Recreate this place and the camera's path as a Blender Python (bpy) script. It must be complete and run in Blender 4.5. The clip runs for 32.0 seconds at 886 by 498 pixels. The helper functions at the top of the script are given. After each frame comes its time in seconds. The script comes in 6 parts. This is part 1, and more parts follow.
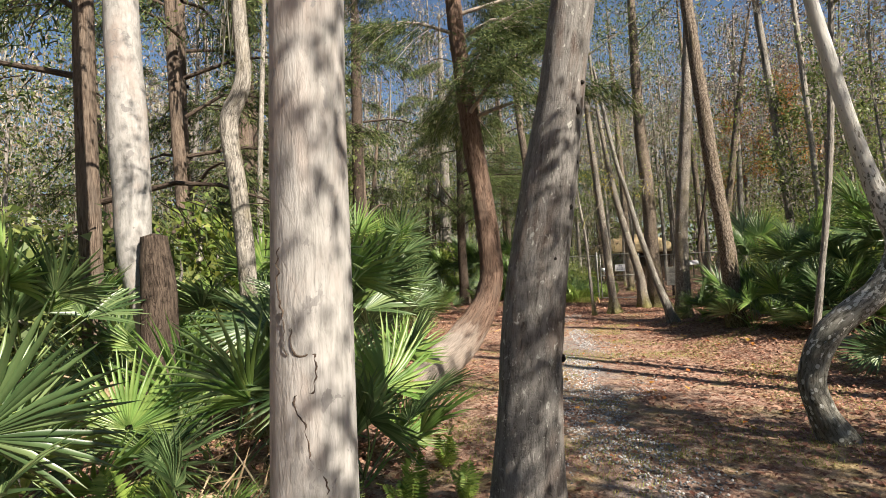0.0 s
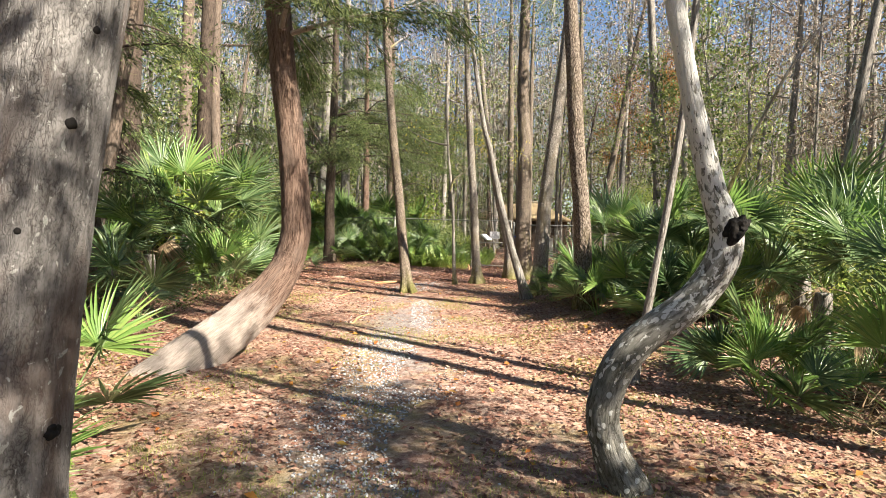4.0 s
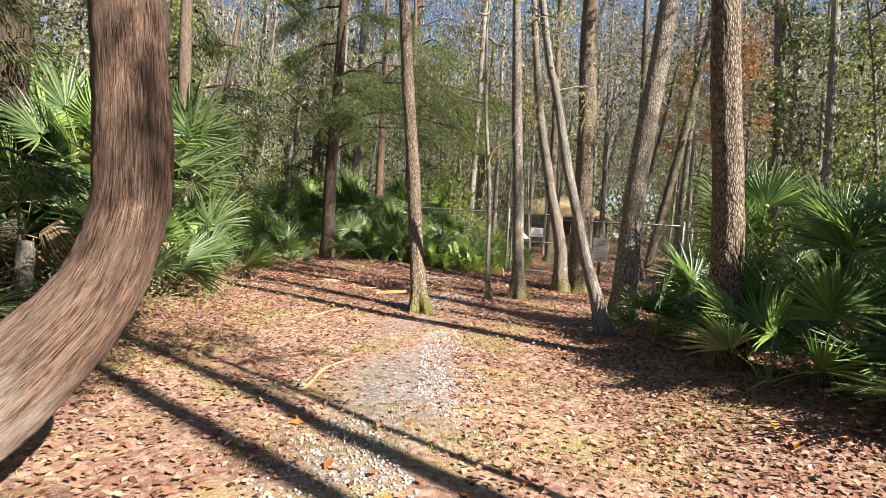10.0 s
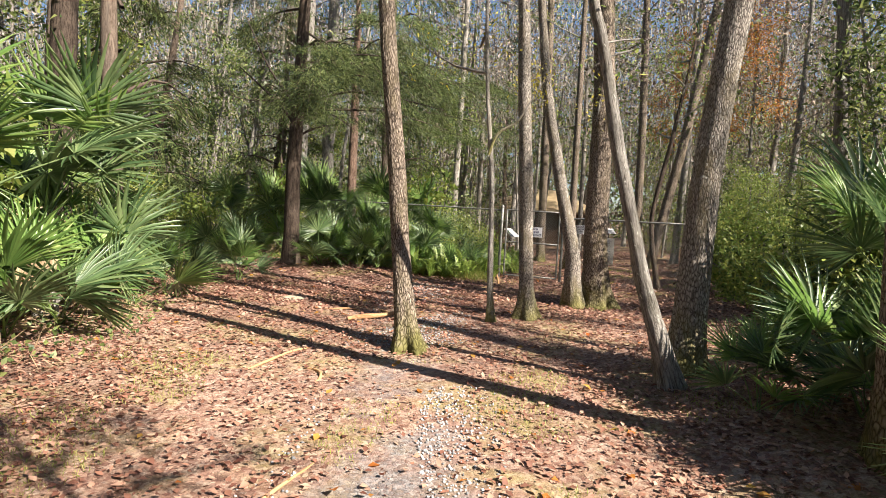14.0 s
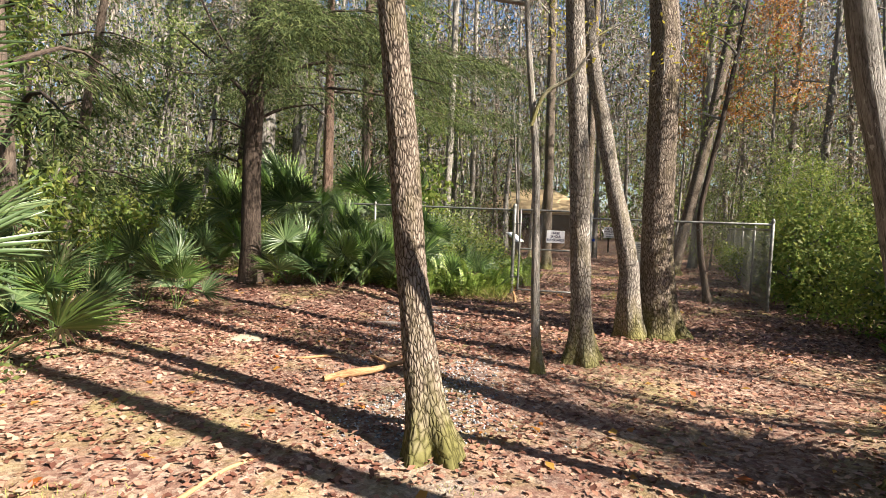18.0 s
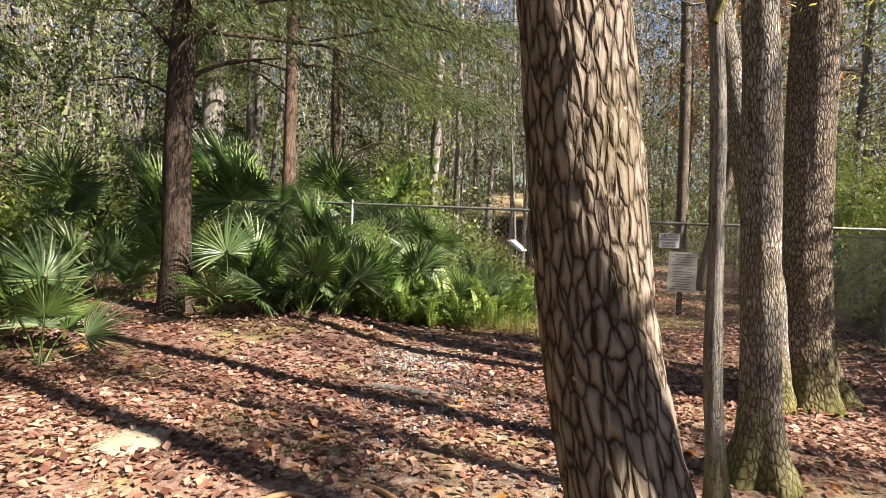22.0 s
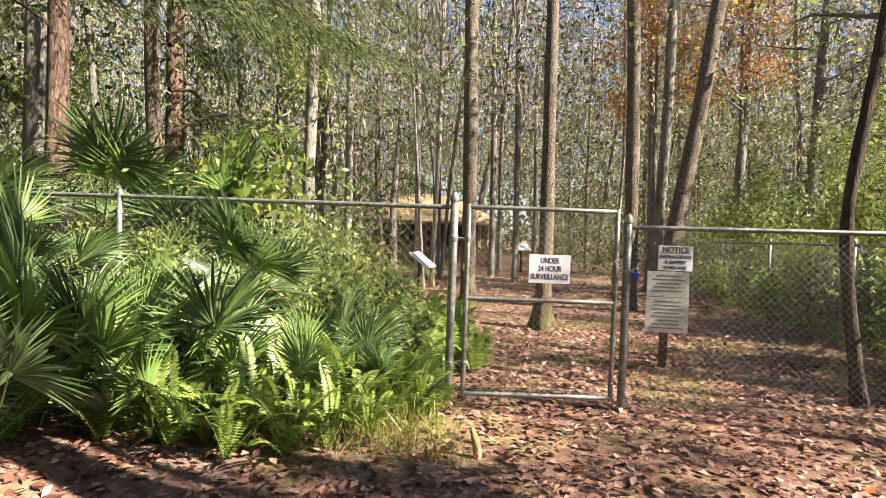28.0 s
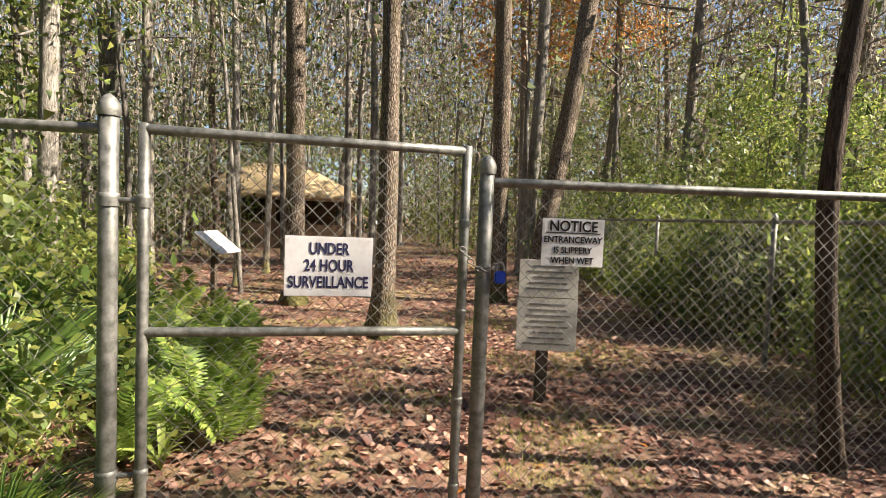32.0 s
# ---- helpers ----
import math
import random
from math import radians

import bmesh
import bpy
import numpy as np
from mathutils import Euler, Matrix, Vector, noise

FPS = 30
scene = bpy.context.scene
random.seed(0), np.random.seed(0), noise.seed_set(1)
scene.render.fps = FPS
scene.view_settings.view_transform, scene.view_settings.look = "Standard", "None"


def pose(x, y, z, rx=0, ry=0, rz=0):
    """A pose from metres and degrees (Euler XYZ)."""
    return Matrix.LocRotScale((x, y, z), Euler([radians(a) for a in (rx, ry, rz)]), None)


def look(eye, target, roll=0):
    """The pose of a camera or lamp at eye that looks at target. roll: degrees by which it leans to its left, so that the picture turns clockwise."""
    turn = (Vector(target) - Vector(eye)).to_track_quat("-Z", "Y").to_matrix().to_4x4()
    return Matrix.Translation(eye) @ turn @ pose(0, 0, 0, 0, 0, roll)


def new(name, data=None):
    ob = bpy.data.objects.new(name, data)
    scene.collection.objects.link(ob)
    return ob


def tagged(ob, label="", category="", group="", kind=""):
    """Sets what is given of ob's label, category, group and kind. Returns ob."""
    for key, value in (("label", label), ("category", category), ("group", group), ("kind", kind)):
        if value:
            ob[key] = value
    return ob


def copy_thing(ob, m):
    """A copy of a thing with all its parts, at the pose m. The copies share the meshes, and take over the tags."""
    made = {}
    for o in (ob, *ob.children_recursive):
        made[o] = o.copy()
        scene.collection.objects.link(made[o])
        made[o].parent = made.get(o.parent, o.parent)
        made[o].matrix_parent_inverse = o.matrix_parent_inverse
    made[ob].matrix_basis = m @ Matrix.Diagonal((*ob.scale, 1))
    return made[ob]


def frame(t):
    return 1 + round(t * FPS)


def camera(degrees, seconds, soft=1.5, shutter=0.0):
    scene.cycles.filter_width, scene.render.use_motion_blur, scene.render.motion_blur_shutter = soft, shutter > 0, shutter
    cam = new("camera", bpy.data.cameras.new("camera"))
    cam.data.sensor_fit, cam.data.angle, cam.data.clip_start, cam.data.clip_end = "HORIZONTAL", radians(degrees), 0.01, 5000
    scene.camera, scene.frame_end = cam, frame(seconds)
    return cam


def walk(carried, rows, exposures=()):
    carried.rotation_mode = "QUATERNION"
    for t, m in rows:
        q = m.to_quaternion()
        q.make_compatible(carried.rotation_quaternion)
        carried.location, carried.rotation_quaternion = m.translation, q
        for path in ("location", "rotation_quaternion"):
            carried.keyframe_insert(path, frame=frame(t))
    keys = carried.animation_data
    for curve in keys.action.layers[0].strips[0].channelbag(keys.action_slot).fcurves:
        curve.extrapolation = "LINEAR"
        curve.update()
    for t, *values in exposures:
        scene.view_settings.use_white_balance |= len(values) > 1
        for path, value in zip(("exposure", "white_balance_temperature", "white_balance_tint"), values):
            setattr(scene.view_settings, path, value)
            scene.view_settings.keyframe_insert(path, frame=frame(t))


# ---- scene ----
cam = camera(76.7, 32.0, soft=0.6)
PATH = [
    (0, (-0.158, 0.244, 1.528), (-0.436, 2.223, 1.598), -3),
    (0.5, (-0.003, 0.257, 1.549), (-0.142, 2.252, 1.551), -2.3),
    (1, (0.07, 0.317, 1.587), (0.065, 2.316, 1.535), -1),
    (1.5, (0.188, 0.559, 1.562), (0.215, 2.557, 1.491), -0),
    (2, (0.403, 0.712, 1.568), (0.445, 2.709, 1.484), -0.1),
    (2.5, (0.586, 0.892, 1.591), (0.637, 2.889, 1.496), 0.2),
    (3, (0.721, 1.257, 1.564), (0.787, 3.254, 1.465), 0.8),
    (3.5, (0.835, 1.53, 1.601), (0.905, 3.527, 1.505), 1.3),
    (5.5, (1.378, 2.716, 1.55), (1.398, 4.714, 1.463), 2.6),
    (6, (1.417, 3.045, 1.541), (1.409, 5.043, 1.448), 2.8),
    (6.5, (1.345, 3.378, 1.52), (1.308, 5.375, 1.419), 2.7),
    (7, (1.162, 3.77, 1.517), (1.098, 5.766, 1.412), 2.7),
    (7.5, (1.067, 4.157, 1.49), (0.981, 6.152, 1.381), 2.8),
    (8, (1, 4.52, 1.493), (0.92, 6.515, 1.38), 2.9),
    (8.5, (0.909, 4.908, 1.475), (0.843, 6.903, 1.36), 3.1),
    (9, (0.905, 5.258, 1.467), (0.85, 7.254, 1.353), 3.3),
    (9.5, (0.97, 5.625, 1.465), (0.929, 7.621, 1.353), 3.5),
    (10, (0.96, 5.963, 1.448), (0.941, 7.96, 1.338), 3.6),
    (10.5, (0.908, 6.348, 1.456), (0.904, 8.345, 1.346), 3.6),
    (11, (0.885, 6.594, 1.548), (0.893, 8.59, 1.419), 2.9),
    (11.5, (0.898, 6.866, 1.506), (0.919, 8.862, 1.389), 3.5),
    (12, (0.847, 7.137, 1.495), (0.882, 9.134, 1.378), 3.4),
    (12.5, (0.752, 7.428, 1.523), (0.801, 9.424, 1.404), 3.4),
    (13, (0.735, 7.682, 1.51), (0.789, 9.678, 1.392), 3.4),
    (13.5, (0.743, 7.948, 1.575), (0.806, 9.943, 1.449), 3.5),
    (14, (0.688, 8.211, 1.573), (0.762, 10.206, 1.442), 3.4),
    (14.5, (0.625, 8.563, 1.564), (0.698, 10.558, 1.434), 3.1),
    (16.5, (0.514, 9.946, 1.521), (0.635, 11.939, 1.413), 2.8),
    (17, (0.475, 10.288, 1.506), (0.597, 12.281, 1.396), 2.7),
    (17.5, (0.457, 10.609, 1.52), (0.589, 12.601, 1.413), 2.6),
    (18, (0.346, 10.944, 1.514), (0.497, 12.935, 1.4), 2.4),
    (18.5, (0.25, 11.23, 1.518), (0.405, 13.22, 1.389), 2.2),
    (19, (0.222, 11.547, 1.456), (0.382, 13.536, 1.323), 2),
    (19.5, (0.186, 11.963, 1.449), (0.382, 13.949, 1.32), 1.7),
    (20, (0.127, 12.341, 1.421), (0.35, 14.325, 1.297), 1.8),
    (20.5, (0.069, 12.701, 1.428), (0.302, 14.684, 1.315), 2),
    (21, (0.084, 13.165, 1.426), (0.328, 15.147, 1.316), 2),
    (21.5, (0.072, 13.56, 1.418), (0.334, 15.54, 1.316), 2.1),
    (22, (-0.026, 13.909, 1.429), (0.253, 15.887, 1.344), 2.5),
    (22.5, (-0.076, 14.246, 1.433), (0.226, 16.222, 1.345), 1.9),
    (23, (0.02, 14.668, 1.504), (0.411, 16.63, 1.42), 2.1),
    (23.5, (0.11, 15.041, 1.489), (0.589, 16.984, 1.411), 2),
    (24, (0.16, 15.483, 1.498), (0.675, 17.414, 1.425), 2.2),
    (24.5, (0.3445, 15.831, 1.456), (0.8855, 17.755, 1.392), 2.4),
    (25, (0.535, 16.237, 1.463), (1.109, 18.152, 1.405), 2.6),
    (25.5, (0.7165, 16.673, 1.466), (1.2905, 18.589, 1.415), 2.4),
    (27.5, (1.151, 17.417, 1.5), (1.688, 19.343, 1.443), 2.6),
    (28, (1.154, 17.68, 1.481), (1.734, 19.593, 1.428), 2.1),
    (28.5, (1.238, 17.912, 1.537), (1.928, 19.787, 1.439), 2),
    (29, (1.529, 18.101, 1.485), (2.318, 19.934, 1.369), 2.3),
    (29.5, (1.729, 18.322, 1.459), (2.605, 20.116, 1.344), 2.4),
    (30, (1.845, 18.741, 1.449), (2.786, 20.502, 1.341), 2.2),
    (30.5, (2.039, 18.975, 1.409), (3.001, 20.727, 1.315), 2.6),
    (31, (2.314, 19.249, 1.418), (3.306, 20.983, 1.322), 2.4),
    (31.5, (2.524, 19.52, 1.409), (3.518, 21.253, 1.303), 2.5),
    (32, (2.729, 19.805, 1.433), (3.709, 21.545, 1.322), 2.4),
]
walk(cam, [(t, look(eye, target, roll)) for t, eye, target, roll in PATH], exposures=((0.0, 1.5, 6200, 9), (1.5, 1.65, 6200, 9), (3.0, 2.0, 6150, 9), (6.0, 2.15, 6200, 9), (9.0, 1.85, 6150, 11), (14.0, 1.82, 6100, 11), (20.0, 1.9, 6150, 11), (24.0, 1.98, 6300, 11), (28.0, 2.38, 6350, 11), (30.0, 2.36, 6300, 11), (32.0, 2.08, 6450, 11)))
# ---- light: low winter sun over the right shoulder, clear sky ----
SUN_DIR = Vector((0.80, -0.60, 0.0)).normalized() * math.cos(radians(40)) + Vector((0, 0, math.sin(radians(40))))
world = bpy.data.worlds.new("sky")
scene.world = world
world.use_nodes = True
wn = world.node_tree.nodes
sky = wn.new("ShaderNodeTexSky")
sky.sky_type, sky.sun_disc = "NISHITA", False
sky.air_density, sky.dust_density, sky.ozone_density = 1.0, 0.6, 1.5
sky.sun_elevation, sky.sun_rotation = radians(40), math.atan2(0.80, -0.60)
wn["Background"].inputs["Strength"].default_value = 0.038
world.node_tree.links.new(sky.outputs[0], wn["Background"].inputs[0])
sun = new("sun", bpy.data.lights.new("sun", "SUN"))
sun.data.energy, sun.data.angle, sun.data.color = 5.0, radians(0.55), (1.0, 0.87, 0.70)
sun.matrix_world = look(SUN_DIR * 60, (0, 0, 0))


# ---- materials ----
class Nodes:
    """A material's node tree, with short calls."""

    def __init__(self, name):
        self.mat = bpy.data.materials.new(name)
        self.mat.use_nodes = True
        self.t = self.mat.node_tree
        self.bsdf = self.t.nodes["Principled BSDF"]
        self.out = self.t.nodes["Material Output"]

    def add(self, kind, **sets):
        n = self.t.nodes.new(kind)
        for k, v in sets.items():
            n.inputs[k.replace("_", " ")].default_value = v
        return n

    def link(self, a, b):
        self.t.links.new(a, b)

    def coord(self, scale, source="object"):
        if source == "grain":
            src = self.t.nodes.new("ShaderNodeAttribute")
            src.attribute_name = "grain"
            out = src.outputs["Vector"]
        elif source == "world":
            out = self.t.nodes.new("ShaderNodeNewGeometry").outputs["Position"]
        else:
            out = self.t.nodes.new("ShaderNodeTexCoord").outputs["Object"]
        m = self.t.nodes.new("ShaderNodeMapping")
        m.inputs["Scale"].default_value = scale
        self.link(out, m.inputs[0])
        return m.outputs[0]

    def noise(self, vec, scale, detail=4.0, rough=0.6, distort=0.0):
        n = self.add("ShaderNodeTexNoise", Scale=scale, Detail=detail, Roughness=rough, Distortion=distort)
        self.link(vec, n.inputs["Vector"])
        return n.outputs["Fac"]

    def voronoi(self, vec, scale, feature="F1", out="Distance"):
        n = self.t.nodes.new("ShaderNodeTexVoronoi")
        n.feature = feature
        n.inputs["Scale"].default_value = scale
        self.link(vec, n.inputs["Vector"])
        return n.outputs[out]

    def ramp(self, fac, stops):
        n = self.t.nodes.new("ShaderNodeValToRGB")
        e = n.color_ramp.elements
        while len(e) < len(stops):
            e.new(0.5)
        for el, (p, c) in zip(e, stops):
            el.position = p
            el.color = (*c, 1) if isinstance(c, tuple) else (c, c, c, 1)
        self.link(fac, n.inputs[0])
        return n.outputs[0]

    def mix(self, fac, a, b, mode="MIX"):
        n = self.t.nodes.new("ShaderNodeMix")
        n.data_type, n.blend_type = "RGBA", mode
        for val, sock in ((fac, n.inputs[0]), (a, n.inputs[6]), (b, n.inputs[7])):
            if isinstance(val, (int, float)):
                sock.default_value = val
            elif isinstance(val, tuple):
                sock.default_value = (*val, 1)
            else:
                self.link(val, sock)
        return n.outputs[2]

    def math(self, op, a, b):
        n = self.t.nodes.new("ShaderNodeMath")
        n.operation = op
        for val, sock in ((a, n.inputs[0]), (b, n.inputs[1])):
            if isinstance(val, (int, float)):
                sock.default_value = val
            else:
                self.link(val, sock)
        return n.outputs[0]

    def bump(self, height, strength, distance):
        n = self.add("ShaderNodeBump", Strength=strength, Distance=distance)
        self.link(height, n.inputs["Height"])
        self.link(n.outputs[0], self.bsdf.inputs["Normal"])

    def done(self, colour, rough=0.8, metal=0.0, spec=0.3):
        if isinstance(colour, tuple):
            self.bsdf.inputs["Base Color"].default_value = (*colour, 1)
        else:
            self.link(colour, self.bsdf.inputs["Base Color"])
        if isinstance(rough, float):
            self.bsdf.inputs["Roughness"].default_value = rough
        else:
            self.link(rough, self.bsdf.inputs["Roughness"])
        self.bsdf.inputs["Metallic"].default_value = metal
        self.bsdf.inputs["Specular IOR Level"].default_value = spec
        return self.mat


def bark(name, deep, mid, light, ridge, scale=1.0, patches=None, patch_cut=0.62, stain=None, relief=0.012, cell=(15.0, 6.0), foot=None, spread=0.0, discs=None, foot_top=0.75, plated=None, fibrous=0.55, foot_soft=0.06, patch_scale=1.0):
    """Bark along the stem: ridges stretched along the grain, stains and lichen patches."""
    n = Nodes(name)
    g = n.coord((16 * scale, 16 * scale, 4.2 * scale), "grain")
    fine = n.coord((60, 60, 16), "grain")
    broad = n.coord((3, 3, 1.4), "grain")
    fibre = n.noise(g, 1.6, 6, 0.65, 0.6)
    plate = n.coord((cell[0] * scale, cell[0] * scale, cell[1] * scale), "grain")
    warp = n.t.nodes.new("ShaderNodeVectorMath")
    warp.operation = "ADD"
    wob = n.add("ShaderNodeTexNoise", Scale=0.9, Detail=4.0)
    n.link(plate, wob.inputs["Vector"])
    n.link(plate, warp.inputs[0])
    strong = n.t.nodes.new("ShaderNodeVectorMath")
    strong.operation = "SCALE"
    strong.inputs["Scale"].default_value = 2.2
    n.link(wob.outputs["Color"], strong.inputs[0])
    n.link(strong.outputs[0], warp.inputs[1])
    cells = n.math("ADD", n.voronoi(warp.outputs[0], 1.6, "DISTANCE_TO_EDGE"), n.math("MULTIPLY", n.math("SUBTRACT", fibre, 0.42), 0.45))
    grit = n.noise(fine, 1.0, 5, 0.7)
    lines = n.ramp(n.noise(n.coord((85 * scale, 85 * scale, 5 * scale), "grain"), 1.0, 4, 0.6, 0.4), [(0.38, 0.0), (0.5, 1.0)])
    h = n.math("ADD", n.math("MULTIPLY", n.ramp(cells, [(0.0, 0.0), (0.11, 0.6), (0.45, 1.0)]), ridge), n.math("ADD", fibre, n.math("MULTIPLY", grit, 0.5)))
    col = n.ramp(n.math("MULTIPLY", h, 1.0 / (1.5 + ridge) * 1.25), [(0.28, deep), (0.5, mid), (0.75, light)])
    if not plated:
        col = n.mix(n.math("MULTIPLY", n.math("SUBTRACT", 1.0, lines), fibrous), col, tuple(0.8 * c for c in deep))
        h = n.math("ADD", h, n.math("MULTIPLY", lines, 0.5 * fibrous))
    if plated:
        at = n.coord(plated, "grain")
        bend = n.t.nodes.new("ShaderNodeVectorMath")
        bend.operation = "MULTIPLY_ADD"
        soft = n.add("ShaderNodeTexNoise", Scale=0.8, Detail=3.0)
        n.link(at, soft.inputs["Vector"])
        n.link(soft.outputs["Color"], bend.inputs[0])
        bend.inputs[1].default_value = (0.9, 0.9, 0.9)
        n.link(at, bend.inputs[2])
        edge = n.voronoi(bend.outputs[0], 1.0, "DISTANCE_TO_EDGE")
        rugged = n.math("MULTIPLY", n.math("SUBTRACT", n.math("ADD", fibre, grit), 1.0), 0.16)
        h = n.ramp(n.math("ADD", edge, rugged), [(0.0, 0.0), (0.10, 0.55), (0.3, 1.0)])
        tone = n.math("ADD", n.math("MULTIPLY", h, 0.75), n.math("MULTIPLY", n.math("SUBTRACT", grit, 0.3), 0.5))
        col = n.ramp(tone, [(0.08, deep), (0.5, mid), (0.95, light)])
    if stain:
        col = n.mix(n.math("MULTIPLY", n.ramp(n.noise(broad, 1.3, 5, 0.62), [(0.5, 0.0), (0.68, 1.0)]), 0.75), col, stain)
    if patches:
        p = n.noise(n.coord((14, 14, 11), "grain"), patch_scale, 6, 0.62, 0.5)
        # more pale patches higher up, whitening the stem as sun would
        if spread:
            up = n.t.nodes.new("ShaderNodeSeparateXYZ")
            n.link(n.coord((1, 1, 1), "grain"), up.inputs[0])
            p = n.math("ADD", p, n.math("MULTIPLY", n.math("SUBTRACT", up.outputs[2], 1.2), spread))
        col = n.mix(n.ramp(p, [(patch_cut, 0.0), (patch_cut + 0.025, 1.0)]), col, patches)
    if discs:
        at = n.coord((1, 1, 1), "grain")
        v = n.t.nodes.new("ShaderNodeTexVoronoi")
        v.inputs["Scale"].default_value = 21.0
        n.link(at, v.inputs["Vector"])
        pick = n.t.nodes.new("ShaderNodeSeparateColor")
        n.link(v.outputs["Color"], pick.inputs[0])
        edge = n.math("ADD", v.outputs["Distance"], n.math("MULTIPLY", n.math("SUBTRACT", n.noise(at, 60.0, 3, 0.5), 0.5), 0.25))
        disc = n.math("MULTIPLY", n.ramp(edge, [(0.36, 1.0), (0.40, 0.0)]), n.ramp(n.math("ADD", pick.outputs[0], n.math("MULTIPLY", n.math("SUBTRACT", n.noise(at, 5.0, 3, 0.5), 0.5), 1.6)), [(0.72, 0.0), (0.75, 1.0)]))
        col = n.mix(disc, col, n.mix(n.noise(at, 90.0, 3, 0.6), discs, tuple(0.62 * c for c in discs)))
    if foot:
        src = n.t.nodes.new("ShaderNodeSeparateXYZ")
        n.link(n.coord((1, 1, 1), "grain"), src.inputs[0])
        rise = n.math("ADD", src.outputs[2], n.math("MULTIPLY", n.math("SUBTRACT", n.noise(broad, 3.0, 5, 0.7), 0.5), 1.3))
        shade = n.math("MULTIPLY", n.ramp(n.math("DIVIDE", rise, 4.0), [(foot_top * foot_soft, 1.0), (foot_top * 0.25, 0.0)]), 0.85)
        col = n.mix(shade, col, n.mix(n.math("MULTIPLY", h, 0.6), tuple(0.45 * c for c in foot), tuple(1.3 * c for c in foot)))
    n.bump(h, 0.9, relief)
    return n.done(col, 0.9, spec=0.2)


PALE = bark("pale_smooth_bark", (0.11, 0.106, 0.1), (0.23, 0.224, 0.215), (0.34, 0.33, 0.32), 0.18, 0.9, patches=(0.2, 0.193, 0.19), patch_cut=0.6, stain=(0.26, 0.21, 0.185), relief=0.005, fibrous=0.15)
GREY = bark("grey_bark", (0.05, 0.046, 0.042), (0.11, 0.103, 0.097), (0.22, 0.21, 0.2), 0.35, 1.1, patches=(0.36, 0.36, 0.335), patch_cut=0.615, stain=(0.14, 0.095, 0.075), relief=0.01, fibrous=0.12, patch_scale=1.8, cell=(40.0, 26.0))
# foot: greyer lower bark, with the sunlight on it painted in as well
CEDAR = bark("cedar_bark", (0.035, 0.018, 0.013), (0.13, 0.078, 0.056), (0.27, 0.185, 0.14), 0.45, 1.2, stain=(0.17, 0.125, 0.1), relief=0.018, cell=(60.0, 2.6), foot=(0.40, 0.345, 0.30), foot_top=2.0, fibrous=0.8, foot_soft=0.19)
TIMBER = bark("forest_cedar_bark", (0.03, 0.02, 0.015), (0.105, 0.075, 0.057), (0.21, 0.165, 0.13), 0.45, 1.2, stain=(0.12, 0.10, 0.085), relief=0.014, cell=(42.0, 2.4))
RIDGED = bark("ridged_bark", (0.028, 0.019, 0.013), (0.15, 0.118, 0.092), (0.30, 0.252, 0.205), 0.55, 1.0, patches=(0.44, 0.43, 0.37), patch_cut=0.67, stain=(0.11, 0.09, 0.05), relief=0.010, foot=(0.13, 0.125, 0.03), plated=(34, 34, 15))
LIGHT = bark("light_ridged_bark", (0.05, 0.044, 0.038), (0.21, 0.19, 0.165), (0.40, 0.37, 0.33), 0.8, 1.1, patches=(0.5, 0.5, 0.44), patch_cut=0.65, stain=(0.17, 0.145, 0.085), relief=0.012, cell=(26.0, 9.0), foot=(0.19, 0.175, 0.05))
FLAKY = bark("flaky_grey_bark", (0.05, 0.042, 0.035), (0.20, 0.175, 0.15), (0.39, 0.355, 0.31), 0.8, 1.1, patches=(0.5, 0.49, 0.43), patch_cut=0.635, stain=(0.17, 0.14, 0.085), relief=0.008, foot=(0.19, 0.175, 0.05), plated=(36, 36, 17))
# real lichen; spread adds more above to paint the sunlit upper trunk
LICHEN = bark("lichen_bark", (0.015, 0.015, 0.012), (0.085, 0.08, 0.064), (0.26, 0.25, 0.22), 0.3, 1.0, patches=(0.55, 0.54, 0.51), patch_cut=0.575, stain=(0.025, 0.028, 0.017), relief=0.012, spread=0.11, discs=(0.58, 0.58, 0.55), fibrous=0.15, patch_scale=1.5)
DARK = bark("dark_bark", (0.018, 0.013, 0.01), (0.05, 0.036, 0.028), (0.095, 0.072, 0.056), 0.6, 1.0, relief=0.012)
WOODS = bark("woodland_bark", (0.045, 0.04, 0.035), (0.15, 0.135, 0.118), (0.29, 0.27, 0.245), 0.5, 0.9, patches=(0.45, 0.45, 0.4), patch_cut=0.64, stain=(0.08, 0.07, 0.05), relief=0.01, cell=(24.0, 8.0))
TAN = bark("peeled_wood", (0.2, 0.1, 0.045), (0.34, 0.19, 0.09), (0.46, 0.29, 0.15), 0.2, 1.0, stain=(0.3, 0.16, 0.08), relief=0.004)


